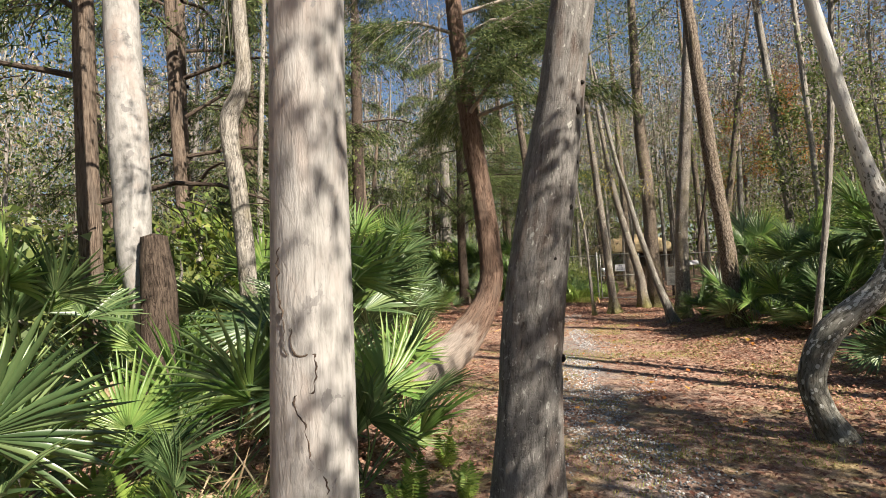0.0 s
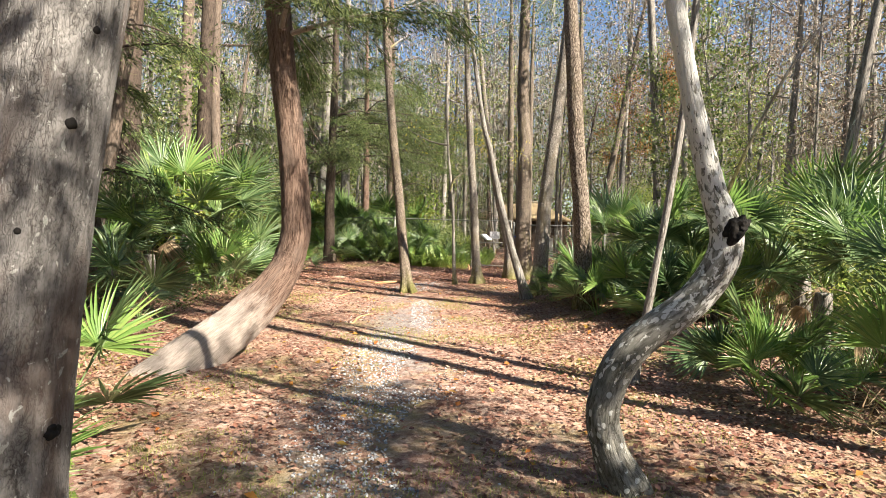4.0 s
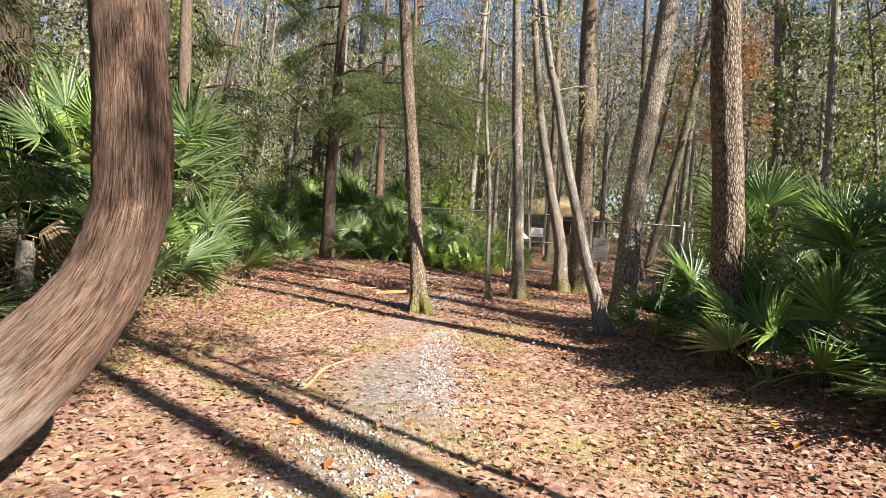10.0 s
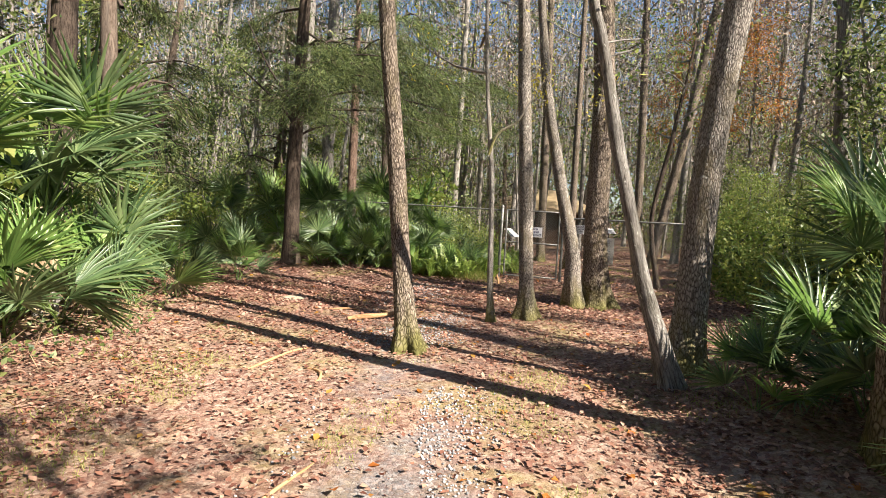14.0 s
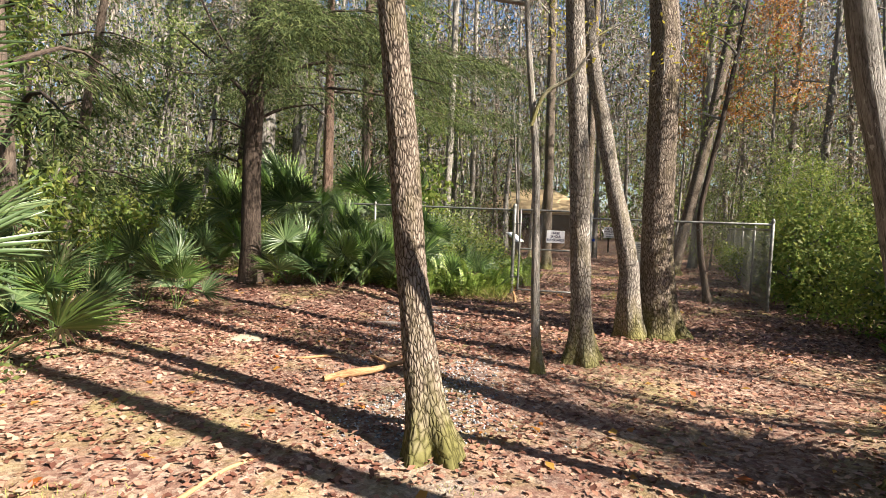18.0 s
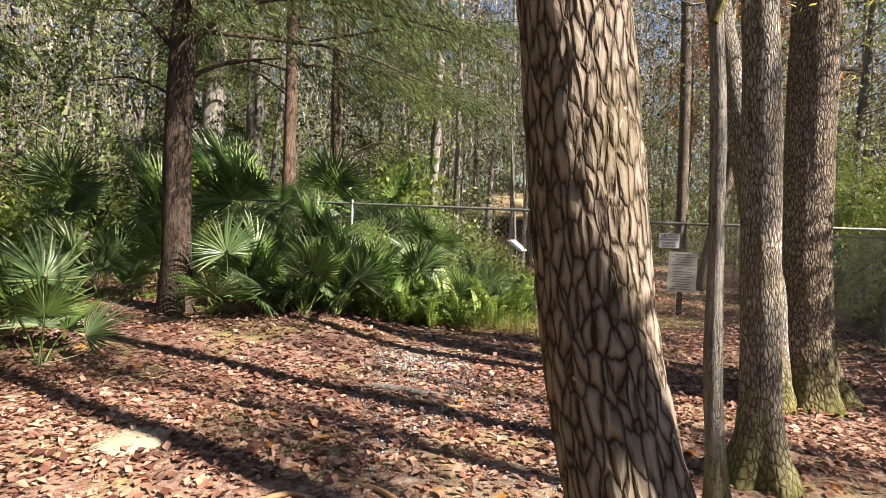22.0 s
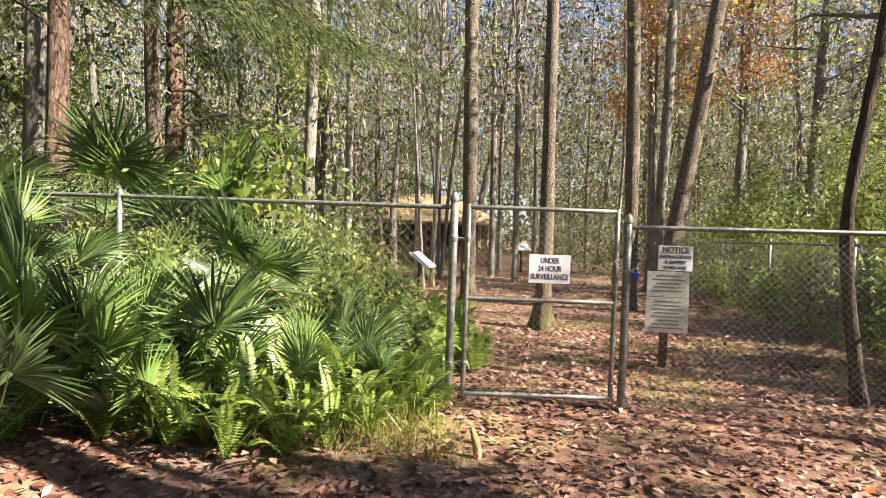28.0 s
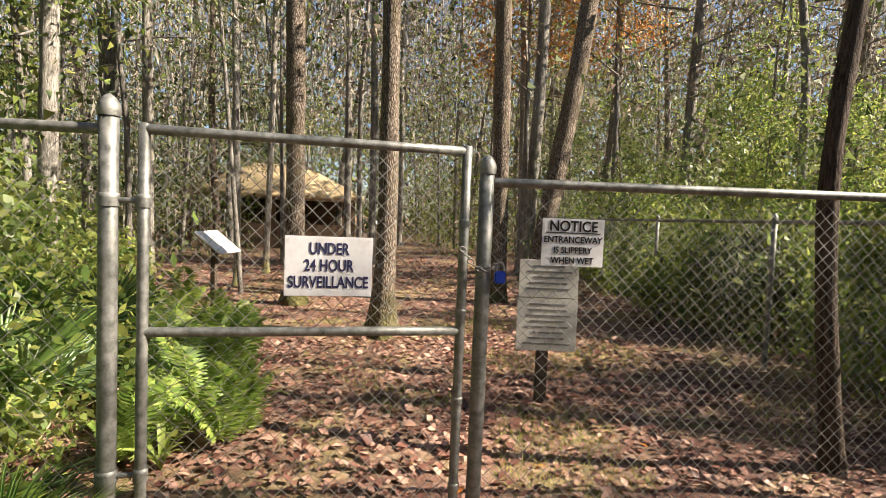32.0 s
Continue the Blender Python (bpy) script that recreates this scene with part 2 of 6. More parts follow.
def leaf(name, a, b, c, through_light=0.35, rough=0.5, spec=0.4):
    """A leaf surface: hue varies leaf by leaf, some light passes through."""
    n = Nodes(name)
    rnd = n.t.nodes.new("ShaderNodeNewGeometry").outputs["Random Per Island"]
    obj = n.t.nodes.new("ShaderNodeObjectInfo").outputs["Random"]
    fac = n.math("FRACT", n.math("ADD", rnd, n.math("MULTIPLY", obj, 0.31)), 0)
    col = n.ramp(fac, [(0.0, a), (0.45, b), (1.0, c)])
    grain = n.noise(n.coord((1, 1, 1), "world"), 9.0, 4, 0.6)
    col = n.mix(0.5, col, n.ramp(grain, [(0.3, 0.5), (0.7, 1.0)]), "MULTIPLY")
    n.done(col, rough, spec=spec)
    tr = n.add("ShaderNodeBsdfTranslucent")
    n.link(col, tr.inputs["Color"])
    mx = n.add("ShaderNodeMixShader", Fac=through_light)
    n.link(n.bsdf.outputs[0], mx.inputs[1])
    n.link(tr.outputs[0], mx.inputs[2])
    n.link(mx.outputs[0], n.out.inputs["Surface"])
    return n.mat


PALM = leaf("palm_green", (0.055, 0.105, 0.04), (0.13, 0.205, 0.08), (0.25, 0.325, 0.14), 0.34, 0.34, 0.55)
# Lit copy of PALM: sun on the fronds put into a brighter green.
PALM_SUNLIT = leaf("palm_light_green", (0.14, 0.26, 0.06), (0.21, 0.34, 0.085), (0.32, 0.42, 0.12), 0.42, 0.36, 0.55)
PALM_DEAD = leaf("palm_dry", (0.24, 0.165, 0.095), (0.4, 0.3, 0.185), (0.52, 0.42, 0.28), 0.25, 0.7, 0.2)
FERN = leaf("fern_green", (0.13, 0.22, 0.04), (0.25, 0.355, 0.07), (0.4, 0.47, 0.12), 0.42, 0.45)
NEEDLE = leaf("cedar_foliage", (0.028, 0.048, 0.018), (0.095, 0.135, 0.045), (0.22, 0.25, 0.09), 0.35, 0.6, 0.2)
BROAD = leaf("broad_leaf", (0.04, 0.07, 0.022), (0.14, 0.195, 0.055), (0.32, 0.35, 0.12), 0.4, 0.45, 0.4)
SUNLEAF = leaf("light_leaf", (0.15, 0.25, 0.055), (0.27, 0.36, 0.08), (0.46, 0.47, 0.12), 0.58, 0.5)
TWIG = leaf("winter_twig", (0.11, 0.085, 0.065), (0.27, 0.21, 0.16), (0.5, 0.42, 0.33), 0.2, 0.8, 0.1)
MOSS = leaf("hanging_moss", (0.16, 0.155, 0.13), (0.30, 0.285, 0.24), (0.5, 0.475, 0.41), 0.3, 0.9, 0.05)
ORANGE = leaf("autumn_leaf", (0.45, 0.13, 0.03), (0.55, 0.24, 0.05), (0.55, 0.36, 0.08), 0.45, 0.5)
YELLOW = leaf("yellow_leaf", (0.5, 0.42, 0.04), (0.6, 0.52, 0.06), (0.55, 0.5, 0.1), 0.45, 0.5)
LITTER = leaf("fallen_leaf", (0.09, 0.032, 0.022), (0.29, 0.14, 0.092), (0.5, 0.325, 0.235), 0.12, 0.6, 0.35)
# Red-brown litter round the gate; its darker tone stands in for shade.
LITTER_RED = leaf("fresh_fallen_leaf", (0.07, 0.026, 0.02), (0.22, 0.1, 0.07), (0.56, 0.36, 0.27), 0.12, 0.5, 0.45)
GRASS = leaf("grass_blade", (0.2, 0.26, 0.05), (0.32, 0.36, 0.08), (0.48, 0.46, 0.14), 0.35, 0.5)


def soil():
    """Leaf litter over sandy soil, thin moss and grass, and a worn gravel strip down the middle of the walk."""
    n = Nodes("leaf_litter_ground")
    w = n.coord((1, 1, 1), "world")
    cell = n.voronoi(w, 17.0, "F1", "Color")
    cell2 = n.voronoi(w, 33.0, "F1", "Color")
    big = n.noise(w, 0.55, 5, 0.6)
    mid = n.noise(w, 3.0, 5, 0.65)
    fine = n.noise(w, 38.0, 5, 0.7)
    sep = n.t.nodes.new("ShaderNodeSeparateColor")
    n.link(cell, sep.inputs[0])
    sep2 = n.t.nodes.new("ShaderNodeSeparateColor")
    n.link(cell2, sep2.inputs[0])
    leaves = n.ramp(sep.outputs[0], [(0.0, (0.13, 0.055, 0.042)), (0.35, (0.33, 0.17, 0.125)), (0.7, (0.5, 0.315, 0.24)), (1.0, (0.7, 0.54, 0.43))])
    crumbs = n.ramp(sep2.outputs[1], [(0.0, (0.2, 0.1, 0.075)), (0.6, (0.5, 0.33, 0.24)), (1.0, (0.68, 0.54, 0.42))])
    col = n.mix(0.5, leaves, crumbs)
    # broad darker red-brown patches from noise
    redder = n.ramp(n.noise(w, 0.42, 5, 0.65), [(0.46, 0.0), (0.6, 1.0)])
    col = n.mix(n.math("MULTIPLY", redder, 0.75), col, n.mix(0.5, (0.2, 0.085, 0.06), crumbs))
    yy = n.t.nodes.new("ShaderNodeSeparateXYZ")
    n.link(w, yy.inputs[0])
    # redder litter towards the gate, darkened in colour for the shade there
    red_shade = n.ramp(n.math("ADD", n.math("MULTIPLY", n.math("SUBTRACT", yy.outputs[1], 16.0), 0.14), n.math("MULTIPLY", n.math("SUBTRACT", mid, 0.5), 0.9)), [(0.15, 0.0), (0.6, 0.75)])
    col = n.mix(red_shade, col, n.mix(0.4, (0.15, 0.062, 0.046), leaves))
    green = n.ramp(n.noise(w, 0.9, 5, 0.7), [(0.47, 0.0), (0.62, 0.9)])
    col = n.mix(n.math("MULTIPLY", green, n.ramp(mid, [(0.35, 0.2), (0.65, 0.9)])), col, (0.46, 0.40, 0.16))
    # gravel strip: x close to a slowly winding line
    xyz = n.t.nodes.new("ShaderNodeSeparateXYZ")
    n.link(w, xyz.inputs[0])
    off = n.math("ABSOLUTE", n.math("ADD", n.math("SUBTRACT", xyz.outputs[0], 0.62), n.math("MULTIPLY", n.math("SUBTRACT", mid, 0.5), 1.5)), 0)
    strip = n.math("MULTIPLY", n.ramp(off, [(0.15, 1.0), (0.75, 0.0)]), n.ramp(n.noise(w, 0.7, 5, 0.7), [(0.47, 0.0), (0.6, 0.85)]))
    dx, dy = n.math("SUBTRACT", xyz.outputs[0], 0.62), n.math("MULTIPLY", n.math("SUBTRACT", xyz.outputs[1], 10.7), 0.5)
    away = n.math("ADD", n.math("SQRT", n.math("ADD", n.math("MULTIPLY", dx, dx), n.math("MULTIPLY", dy, dy)), 0), n.math("MULTIPLY", n.math("SUBTRACT", mid, 0.5), 1.1))
    strip = n.math("MAXIMUM", strip, n.ramp(away, [(0.3, 0.9), (0.62, 0.0)]))
    stones = n.ramp(sep2.outputs[2], [(0.0, (0.14, 0.137, 0.14)), (0.6, (0.3, 0.295, 0.3)), (1.0, (0.48, 0.475, 0.47))])
    col = n.mix(n.math("MULTIPLY", strip, n.ramp(fine, [(0.35, 0.4), (0.6, 1.0)])), col, stones)
    col = n.mix(0.6, col, n.ramp(big, [(0.3, 0.4), (0.7, 0.8)]), "MULTIPLY")
    col = n.mix(0.5, col, n.ramp(n.noise(w, 70.0, 3, 0.6), [(0.35, 0.4), (0.6, 1.0)]), "MULTIPLY")
    n.bump(n.math("ADD", n.math("ADD", sep.outputs[1], n.math("MULTIPLY", sep2.outputs[0], 0.6)), fine), 0.8, 0.025)
    return n.done(col, 0.85, spec=0.25)


def metal(name, a, b, rough):
    n = Nodes(name)
    o = n.coord((1, 1, 1), "world")
    f = n.noise(o, 22.0, 6, 0.7)
    n.bump(f, 0.25, 0.002)
    return n.done(n.ramp(f, [(0.3, a), (0.62, b)]), n.ramp(f, [(0.3, rough - 0.12), (0.7, rough + 0.15)]), 0.65, 0.5)


def painted(name, colour, dirt, rough=0.5, scale=14.0):
    n = Nodes(name)
    f = n.noise(n.coord((1, 1, 1), "world"), scale, 6, 0.65)
    n.bump(f, 0.15, 0.001)
    return n.done(n.mix(n.ramp(f, [(0.45, 0.0), (0.8, 0.8)]), colour, dirt), rough)


GROUND = soil()
GALV = metal("weathered_galvanised_steel", (0.10, 0.105, 0.09), (0.30, 0.30, 0.285), 0.55)
WIRE = metal("galvanised_wire", (0.16, 0.16, 0.15), (0.36, 0.36, 0.34), 0.5)
WHITE = painted("white_sign_panel", (0.78, 0.78, 0.8), (0.55, 0.54, 0.55), 0.4)
OFFWHITE = painted("weathered_sign_panel", (0.62, 0.61, 0.56), (0.36, 0.35, 0.31), 0.6, 9.0)
INK = painted("dark_blue_ink", (0.03, 0.03, 0.09), (0.06, 0.06, 0.12))
BLACK = painted("black_ink", (0.015, 0.015, 0.015), (0.05, 0.05, 0.05))
FADED = painted("faded_ink", (0.16, 0.16, 0.15), (0.3, 0.3, 0.28), 0.7)
POSTWOOD = painted("dark_wet_timber", (0.05, 0.035, 0.025), (0.11, 0.08, 0.06), 0.8, 20.0)
ROOF = painted("tan_roof", (0.46, 0.35, 0.2), (0.33, 0.25, 0.15), 0.7, 5.0)
SHED = painted("brown_timber", (0.13, 0.085, 0.055), (0.2, 0.14, 0.1), 0.75, 8.0)
BLUE = painted("blue_lock_body", (0.02, 0.06, 0.42), (0.03, 0.05, 0.25), 0.35, 40.0)
CHAR = painted("black_rot", (0.008, 0.007, 0.006), (0.03, 0.025, 0.02), 0.95, 30.0)
STONE = painted("pale_stone", (0.36, 0.32, 0.23), (0.22, 0.2, 0.12), 0.85, 18.0)


# ---- mesh tools ----
def mesh_np(name, verts, faces, mat, grain=None, smooth=True):
    """A mesh from arrays: faces is an (n, k) index array or a list of such."""
    if not isinstance(faces, list):
        faces = [faces]
    faces = [np.asarray(f, dtype=np.int32) for f in faces if len(f)]
    me = bpy.data.meshes.new(name)
    verts = np.asarray(verts, dtype=np.float32)
    me.vertices.add(len(verts))
    me.vertices.foreach_set("co", verts.ravel())
    loops = np.concatenate([f.ravel() for f in faces])
    sizes = np.concatenate([np.full(len(f), f.shape[1], dtype=np.int32) for f in faces])
    me.loops.add(len(loops))
    me.loops.foreach_set("vertex_index", loops)
    me.polygons.add(len(sizes))
    me.polygons.foreach_set("loop_start", np.concatenate([[0], np.cumsum(sizes)[:-1]]).astype(np.int32))
    me.update(calc_edges=True)
    if smooth:
        me.polygons.foreach_set("use_smooth", np.ones(len(sizes), dtype=bool))
    if grain is not None:
        at = me.attributes.new("grain", "FLOAT_VECTOR", "POINT")
        at.data.foreach_set("vector", np.asarray(grain, dtype=np.float32).ravel())
    me.materials.append(mat)
    return me


def spline(points, count):
    """Catmull-Rom through rows of numbers."""
    p = np.asarray(points, dtype=float)
    p = np.vstack([2 * p[0] - p[1], p, 2 * p[-1] - p[-2]])
    out = []
    for s in np.linspace(0, len(p) - 3 - 1e-6, count):
        i = int(s)
        u = s - i
        a, b, c, d = p[i:i + 4]
        out.append(0.5 * (2 * b + (c - a) * u + (2 * a - 5 * b + 4 * c - d) * u * u + (3 * b - a - 3 * c + d) * u ** 3))
    return np.array(out)


def tube(points, sides=12, count=30, rough=0.0, ridge=0.0, flare=0.0, seed=0, freq=7.0, cap=True):
    """A stem along (x, y, z, radius) rows: verts, faces, grain. flare: buttressed foot; ridge: furrowed relief."""
    s = spline(points, count)
    c, r = s[:, :3], np.maximum(s[:, 3], 0.001)
    tan = np.gradient(c, axis=0)
    tan /= np.linalg.norm(tan, axis=1)[:, None]
    u = np.array([1.0, 0, 0]) if abs(tan[0][0]) < 0.9 else np.array([0, 1.0, 0])
    length = np.concatenate([[0], np.cumsum(np.linalg.norm(np.diff(c, axis=0), axis=1))])
    ang = np.linspace(0, 2 * math.pi, sides, endpoint=False)
    V, G = [], []
    for k in range(count):
        u = u - tan[k] * (u @ tan[k])
        u /= np.linalg.norm(u)
        w = np.cross(tan[k], u)
        for a in ang:
            ca, sa = math.cos(a), math.sin(a)
            rr = r[k]
            g = (ca * r[0] + seed * 3.1, sa * r[0] + seed, length[k])
            if flare:
                rr *= 1 + flare * math.exp(-length[k] * 4.5) * (0.75 + 0.6 * math.sin(a * 4 + seed) + 0.35 * math.sin(a * 7 + seed * 2))
            if rough:
                rr *= 1 + rough * noise.noise((g[0] * 3.5, g[1] * 3.5, g[2] * 1.6))
            if ridge:
                q = noise.noise((g[0] * freq * 2, g[1] * freq * 2, g[2] * freq * 0.55))
                q2 = noise.noise((g[0] * freq * 5, g[1] * freq * 5, g[2] * freq * 2.2))
                rr += ridge * (min(abs(q) * 3.2, 1.0) - 0.6 + 0.35 * q2)
            V.append(c[k] + rr * (ca * u + sa * w))
            G.append(g)
    i = np.arange(count - 1)[:, None] * sides
    j = np.arange(sides)[None, :]
    jn = (j + 1) % sides
    F = np.stack([i + j, i + jn, i + sides + jn, i + sides + j], axis=-1).reshape(-1, 4)
    faces = [F]
    if cap:
        V.append(c[-1] + tan[-1] * r[-1] * 0.3)
        G.append((0, 0, length[-1]))
        top = (count - 1) * sides
        faces.append(np.array([[top + a, top + (a + 1) % sides, len(V) - 1] for a in range(sides)]))
    return np.array(V), faces, np.array(G)


def join(parts):
    """Several (verts, faces, grain) in one."""
    V, F3, F4, G, n = [], [], [], [], 0
    for v, faces, g in parts:
        for f in faces:
            (F3 if f.shape[1] == 3 else F4).append(f + n)
        V.append(v)
        G.append(g)
        n += len(v)
    return np.vstack(V), [np.vstack(f) for f in (F4, F3) if f], np.vstack(G)


def part(name, me, parent, label="", m=None):
    ob = new(name, me)
    ob.parent = parent
    if m is not None:
        ob.matrix_basis = m
    if label:
        tagged(ob, label)
    return ob


def thing(name, label, category, m=None, group="", kind="", data=None):
    ob = new(name, data)
    if m is not None:
        ob.matrix_basis = m
    return tagged(ob, label, category, group, kind)


def blades(base, way, side, length, width, fold=0.0, droop=0.0, three=False):
    """Rhombic leaves: arrays of bases, unit ways and sides, lengths and widths. Two quads each when folded."""
    base, way, side = np.asarray(base, float), np.asarray(way, float), np.asarray(side, float)
    length, width = np.asarray(length, float)[:, None], np.asarray(width, float)[:, None]
    tip = base + way * length + np.array([0, 0, -1.0]) * droop * length
    if three:
        v = np.stack([base + side * width / 2, tip, base - side * width / 2], axis=1).reshape(-1, 3)
        return v, np.arange(len(v)).reshape(-1, 3)
    mid = base + way * length * 0.45
    if fold:
        nrm = np.cross(way, side)
        l, r = mid + side * width / 2 + nrm * width * fold, mid - side * width / 2 + nrm * width * fold
        v = np.stack([base, l, tip, r], axis=1).reshape(-1, 3)
        k = np.arange(len(base))[:, None] * 4
        return v, np.vstack([k + np.array([[0, 1, 2]]), k + np.array([[0, 2, 3]])])
    v = np.stack([base, mid + side * width / 2, tip, mid - side * width / 2], axis=1).reshape(-1, 3)
    k = np.arange(len(base))[:, None] * 4
    return v, k + np.array([[0, 1, 2, 3]])


def units(rng, n, up=0.0):
    v = rng.normal(size=(n, 3))
    v[:, 2] += up
    return v / np.linalg.norm(v, axis=1)[:, None]


def sideways(rng, way):
    s = np.cross(way, rng.normal(size=way.shape))
    return s / np.linalg.norm(s, axis=1)[:, None]


# ---- ground ----
def relief(x, y):
    """Height of the ground: nearly level in the clearing, uneven under the trees."""
    d = max(0.0, abs(x - 1.0) - 4.0)
    right = min(1.0, max(0.0, (x - 2.4) / 1.6)) * min(1.0, max(0.0, (y - 8.0) / 1.5)) * min(1.0, max(0.0, (16.0 - y) / 1.8))
    bed = min(1.0, max(0.0, (0.8 - x) / 1.6)) * min(1.0, max(0.0, (y - 19.4 + 0.35 * (x + 2)) / 2.2)) * min(1.0, max(0.0, (26.0 - y) / 2))
    return 0.17 * right * right * (3 - 2 * right) + 0.2 * bed * bed * (3 - 2 * bed) + 0.035 * noise.noise((x * 0.5, y * 0.5, 3.0)) + 0.012 * noise.noise((x * 2.3, y * 2.3, 1.0)) + min(0.35, d * 0.03) * (0.5 + 0.5 * noise.noise((x * 0.2, y * 0.2, 0))) - 0.01


def make_ground():
    xs = np.unique(np.concatenate([np.linspace(-500, -30, 8), np.linspace(-30, -6, 28), np.linspace(-6, 10, 96), np.linspace(10, 34, 28), np.linspace(34, 500, 8)]))
    ys = np.unique(np.concatenate([np.linspace(-500, -20, 8), np.linspace(-20, -2, 22), np.linspace(-2, 28, 170), np.linspace(28, 70, 40), np.linspace(70, 500, 8)]))
    V = np.array([(x, y, relief(x, y)) for y in ys for x in xs])
    i = np.arange(len(ys) - 1)[:, None] * len(xs)
    j = np.arange(len(xs) - 1)[None, :]
    F = np.stack([i + j, i + j + 1, i + len(xs) + j + 1, i + len(xs) + j], axis=-1).reshape(-1, 4)
    thing("ground", "forest floor of brown leaf litter, thin moss and worn gravel", "ground", kind="structure", data=mesh_np("ground", V, F, GROUND))


make_ground()


# ---- trees of the clearing ----
AXES = {}


def axis_at(root, z, other):
    """Where the stem of a tree stands at a height."""
    if root.name not in AXES:
        return other
    p = AXES[root.name]
    return np.interp(z, p[:, 2], p[:, 0]), np.interp(z, p[:, 2], p[:, 1])


def stem(name, label, mat, points, sides=24, count=60, rough=0.12, ridge=0.0, flare=0.6, seed=1, freq=7.0, group="trees of the clearing"):
    """A tree thing with its trunk; the points are in the world, the Empty stands at the foot."""
    x, y = points[0][0], points[0][1]
    root = thing(name, label, "tree", pose(x, y, relief(x, y)), group)
    z0 = relief(x, y)
    local = [(p[0] - x, p[1] - y, p[2] - z0, p[3]) for p in points]
    local.insert(0, (local[0][0], local[0][1], min(local[0][2], 0.0) - 0.15, local[0][3]))
    AXES[root.name] = np.array(local)
    V, F, G = tube(local, sides, count, rough, ridge, flare, seed, freq)
    part("trunk", mesh_np("trunk", V, F, mat, G), root)
    return root


def limb(parent, mat, points, name="limb", sides=8, count=18, label=""):
    V, F, G = tube(points, sides, count, 0.2, 0.0, 0.0, 2)
    return part(name, mesh_np(name, V, F, mat, G), parent, label)


def spray(rng, start, end, n, spread, length, width, sag, downward=0.6):
    """Feathery foliage along a bough: narrow leaves that hang from the line start to end."""
    t = rng.uniform(0.05, 1.0, n)[:, None]
    base = np.asarray(start) * (1 - t) + np.asarray(end) * t
    base = base + rng.normal(size=(n, 3)) * spread * np.array([1, 1, 0.45]) * (0.4 + 0.8 * t)
    base[:, 2] -= sag * rng.uniform(0, 1, n) ** 1.5
    way = units(rng, n, -downward)
    return blades(base, way, sideways(rng, way), rng.uniform(0.6, 1.3, n) * length, rng.uniform(0.6, 1.3, n) * width, three=True)


def feather(rng, start, end, n, length, width):
    """A flat drooping spray: short leaves that fork off both sides of a twig."""
    t = rng.uniform(0.0, 1.05, n)[:, None]
    axis = (end - start) / np.linalg.norm(end - start)
    side = np.cross(axis, [0, 0, 1.0])
    side /= np.linalg.norm(side) + 1e-6
    out = side[None] * rng.normal(size=(n, 1)) * 0.17 * (1.15 - 0.7 * t) * np.linalg.norm(end - start) / 0.7
    base = start * (1 - t) + end * t + out + rng.normal(size=(n, 3)) * np.array([0.03, 0.03, 0.045])
    way = axis[None] * 0.8 + side[None] * np.sign(rng.normal(size=(n, 1))) * 0.45 + rng.normal(size=(n, 3)) * 0.4 + np.array([0, 0, -0.25])
    way /= np.linalg.norm(way, axis=1)[:, None]
    return blades(base, way, sideways(rng, way), rng.uniform(0.6, 1.3, n) * length, rng.uniform(0.6, 1.3, n) * width, three=True)


def merge(clouds):
    V, F, n = [], [], 0
    for v, f in clouds:
        V.append(v)
        F.append(f + n)
        n += len(v)
    return np.vstack(V), np.vstack(F)


def cedar_crown(root, rng, low, high, reach, boughs, per, mat=None, limb_mat=None, offset=(0, 0), towards=None, leaf_len=0.16, leaf_wide=0.024):
    """Boughs with drooping sprays, from low to high up the stem."""
    clouds, stems = [], []
    for k in range(boughs):
        z = low + (high - low) * (k + 0.5) / boughs
        a = rng.uniform(0, 2 * math.pi) if towards is None else towards + rng.normal() * 0.7
        r = reach * rng.uniform(0.55, 1.05) * (1 - 0.55 * (k / boughs))
        s = np.array([*axis_at(root, z, offset), z])
        e = s + np.array([math.cos(a) * r, math.sin(a) * r, rng.uniform(-0.35, 0.35)])
        m = (s + e) / 2 + np.array([0, 0, rng.uniform(0.05, 0.3)])
        stems.append(tube([(*s, 0.035), (*m, 0.022), (*e, 0.006)], 5, 6, 0, 0, 0, k, cap=False))
        heading = math.atan2(e[1] - s[1], e[0] - s[0])
        twigs = 14
        for q in range(twigs):
            t = 0.22 + 0.78 * (q + rng.uniform(0, 1)) / twigs
            b = s * (1 - t) + e * t + np.array([0, 0, 0.5 * t * (1 - t) * 0.8])
            turn = heading + (1 if q % 2 else -1) * rng.uniform(0.35, 1.2) * (1.1 - t)
            long = reach * rng.uniform(0.16, 0.34) * (1.25 - 0.6 * t)
            tip = b + np.array([math.cos(turn), math.sin(turn), -rng.uniform(0.15, 0.95)]) * long
            stems.append(tube([(*b, 0.008), (*(b * 0.5 + tip * 0.5 + np.array([0, 0, 0.06 * long])), 0.006), (*tip, 0.002)], 3, 3, 0, 0, 0, q, cap=False))
            clouds.append(feather(rng, b, tip, int(per * 1.5 / twigs), leaf_len, leaf_wide))
    V, F, G = join(stems)
    tagged(part("branchwork", mesh_np("branchwork", V, F, limb_mat or DARK, G), root), kind="stuff")
    V, F = merge(clouds)
    part("crown", mesh_np("crown", V, F, mat or NEEDLE, smooth=False), root)


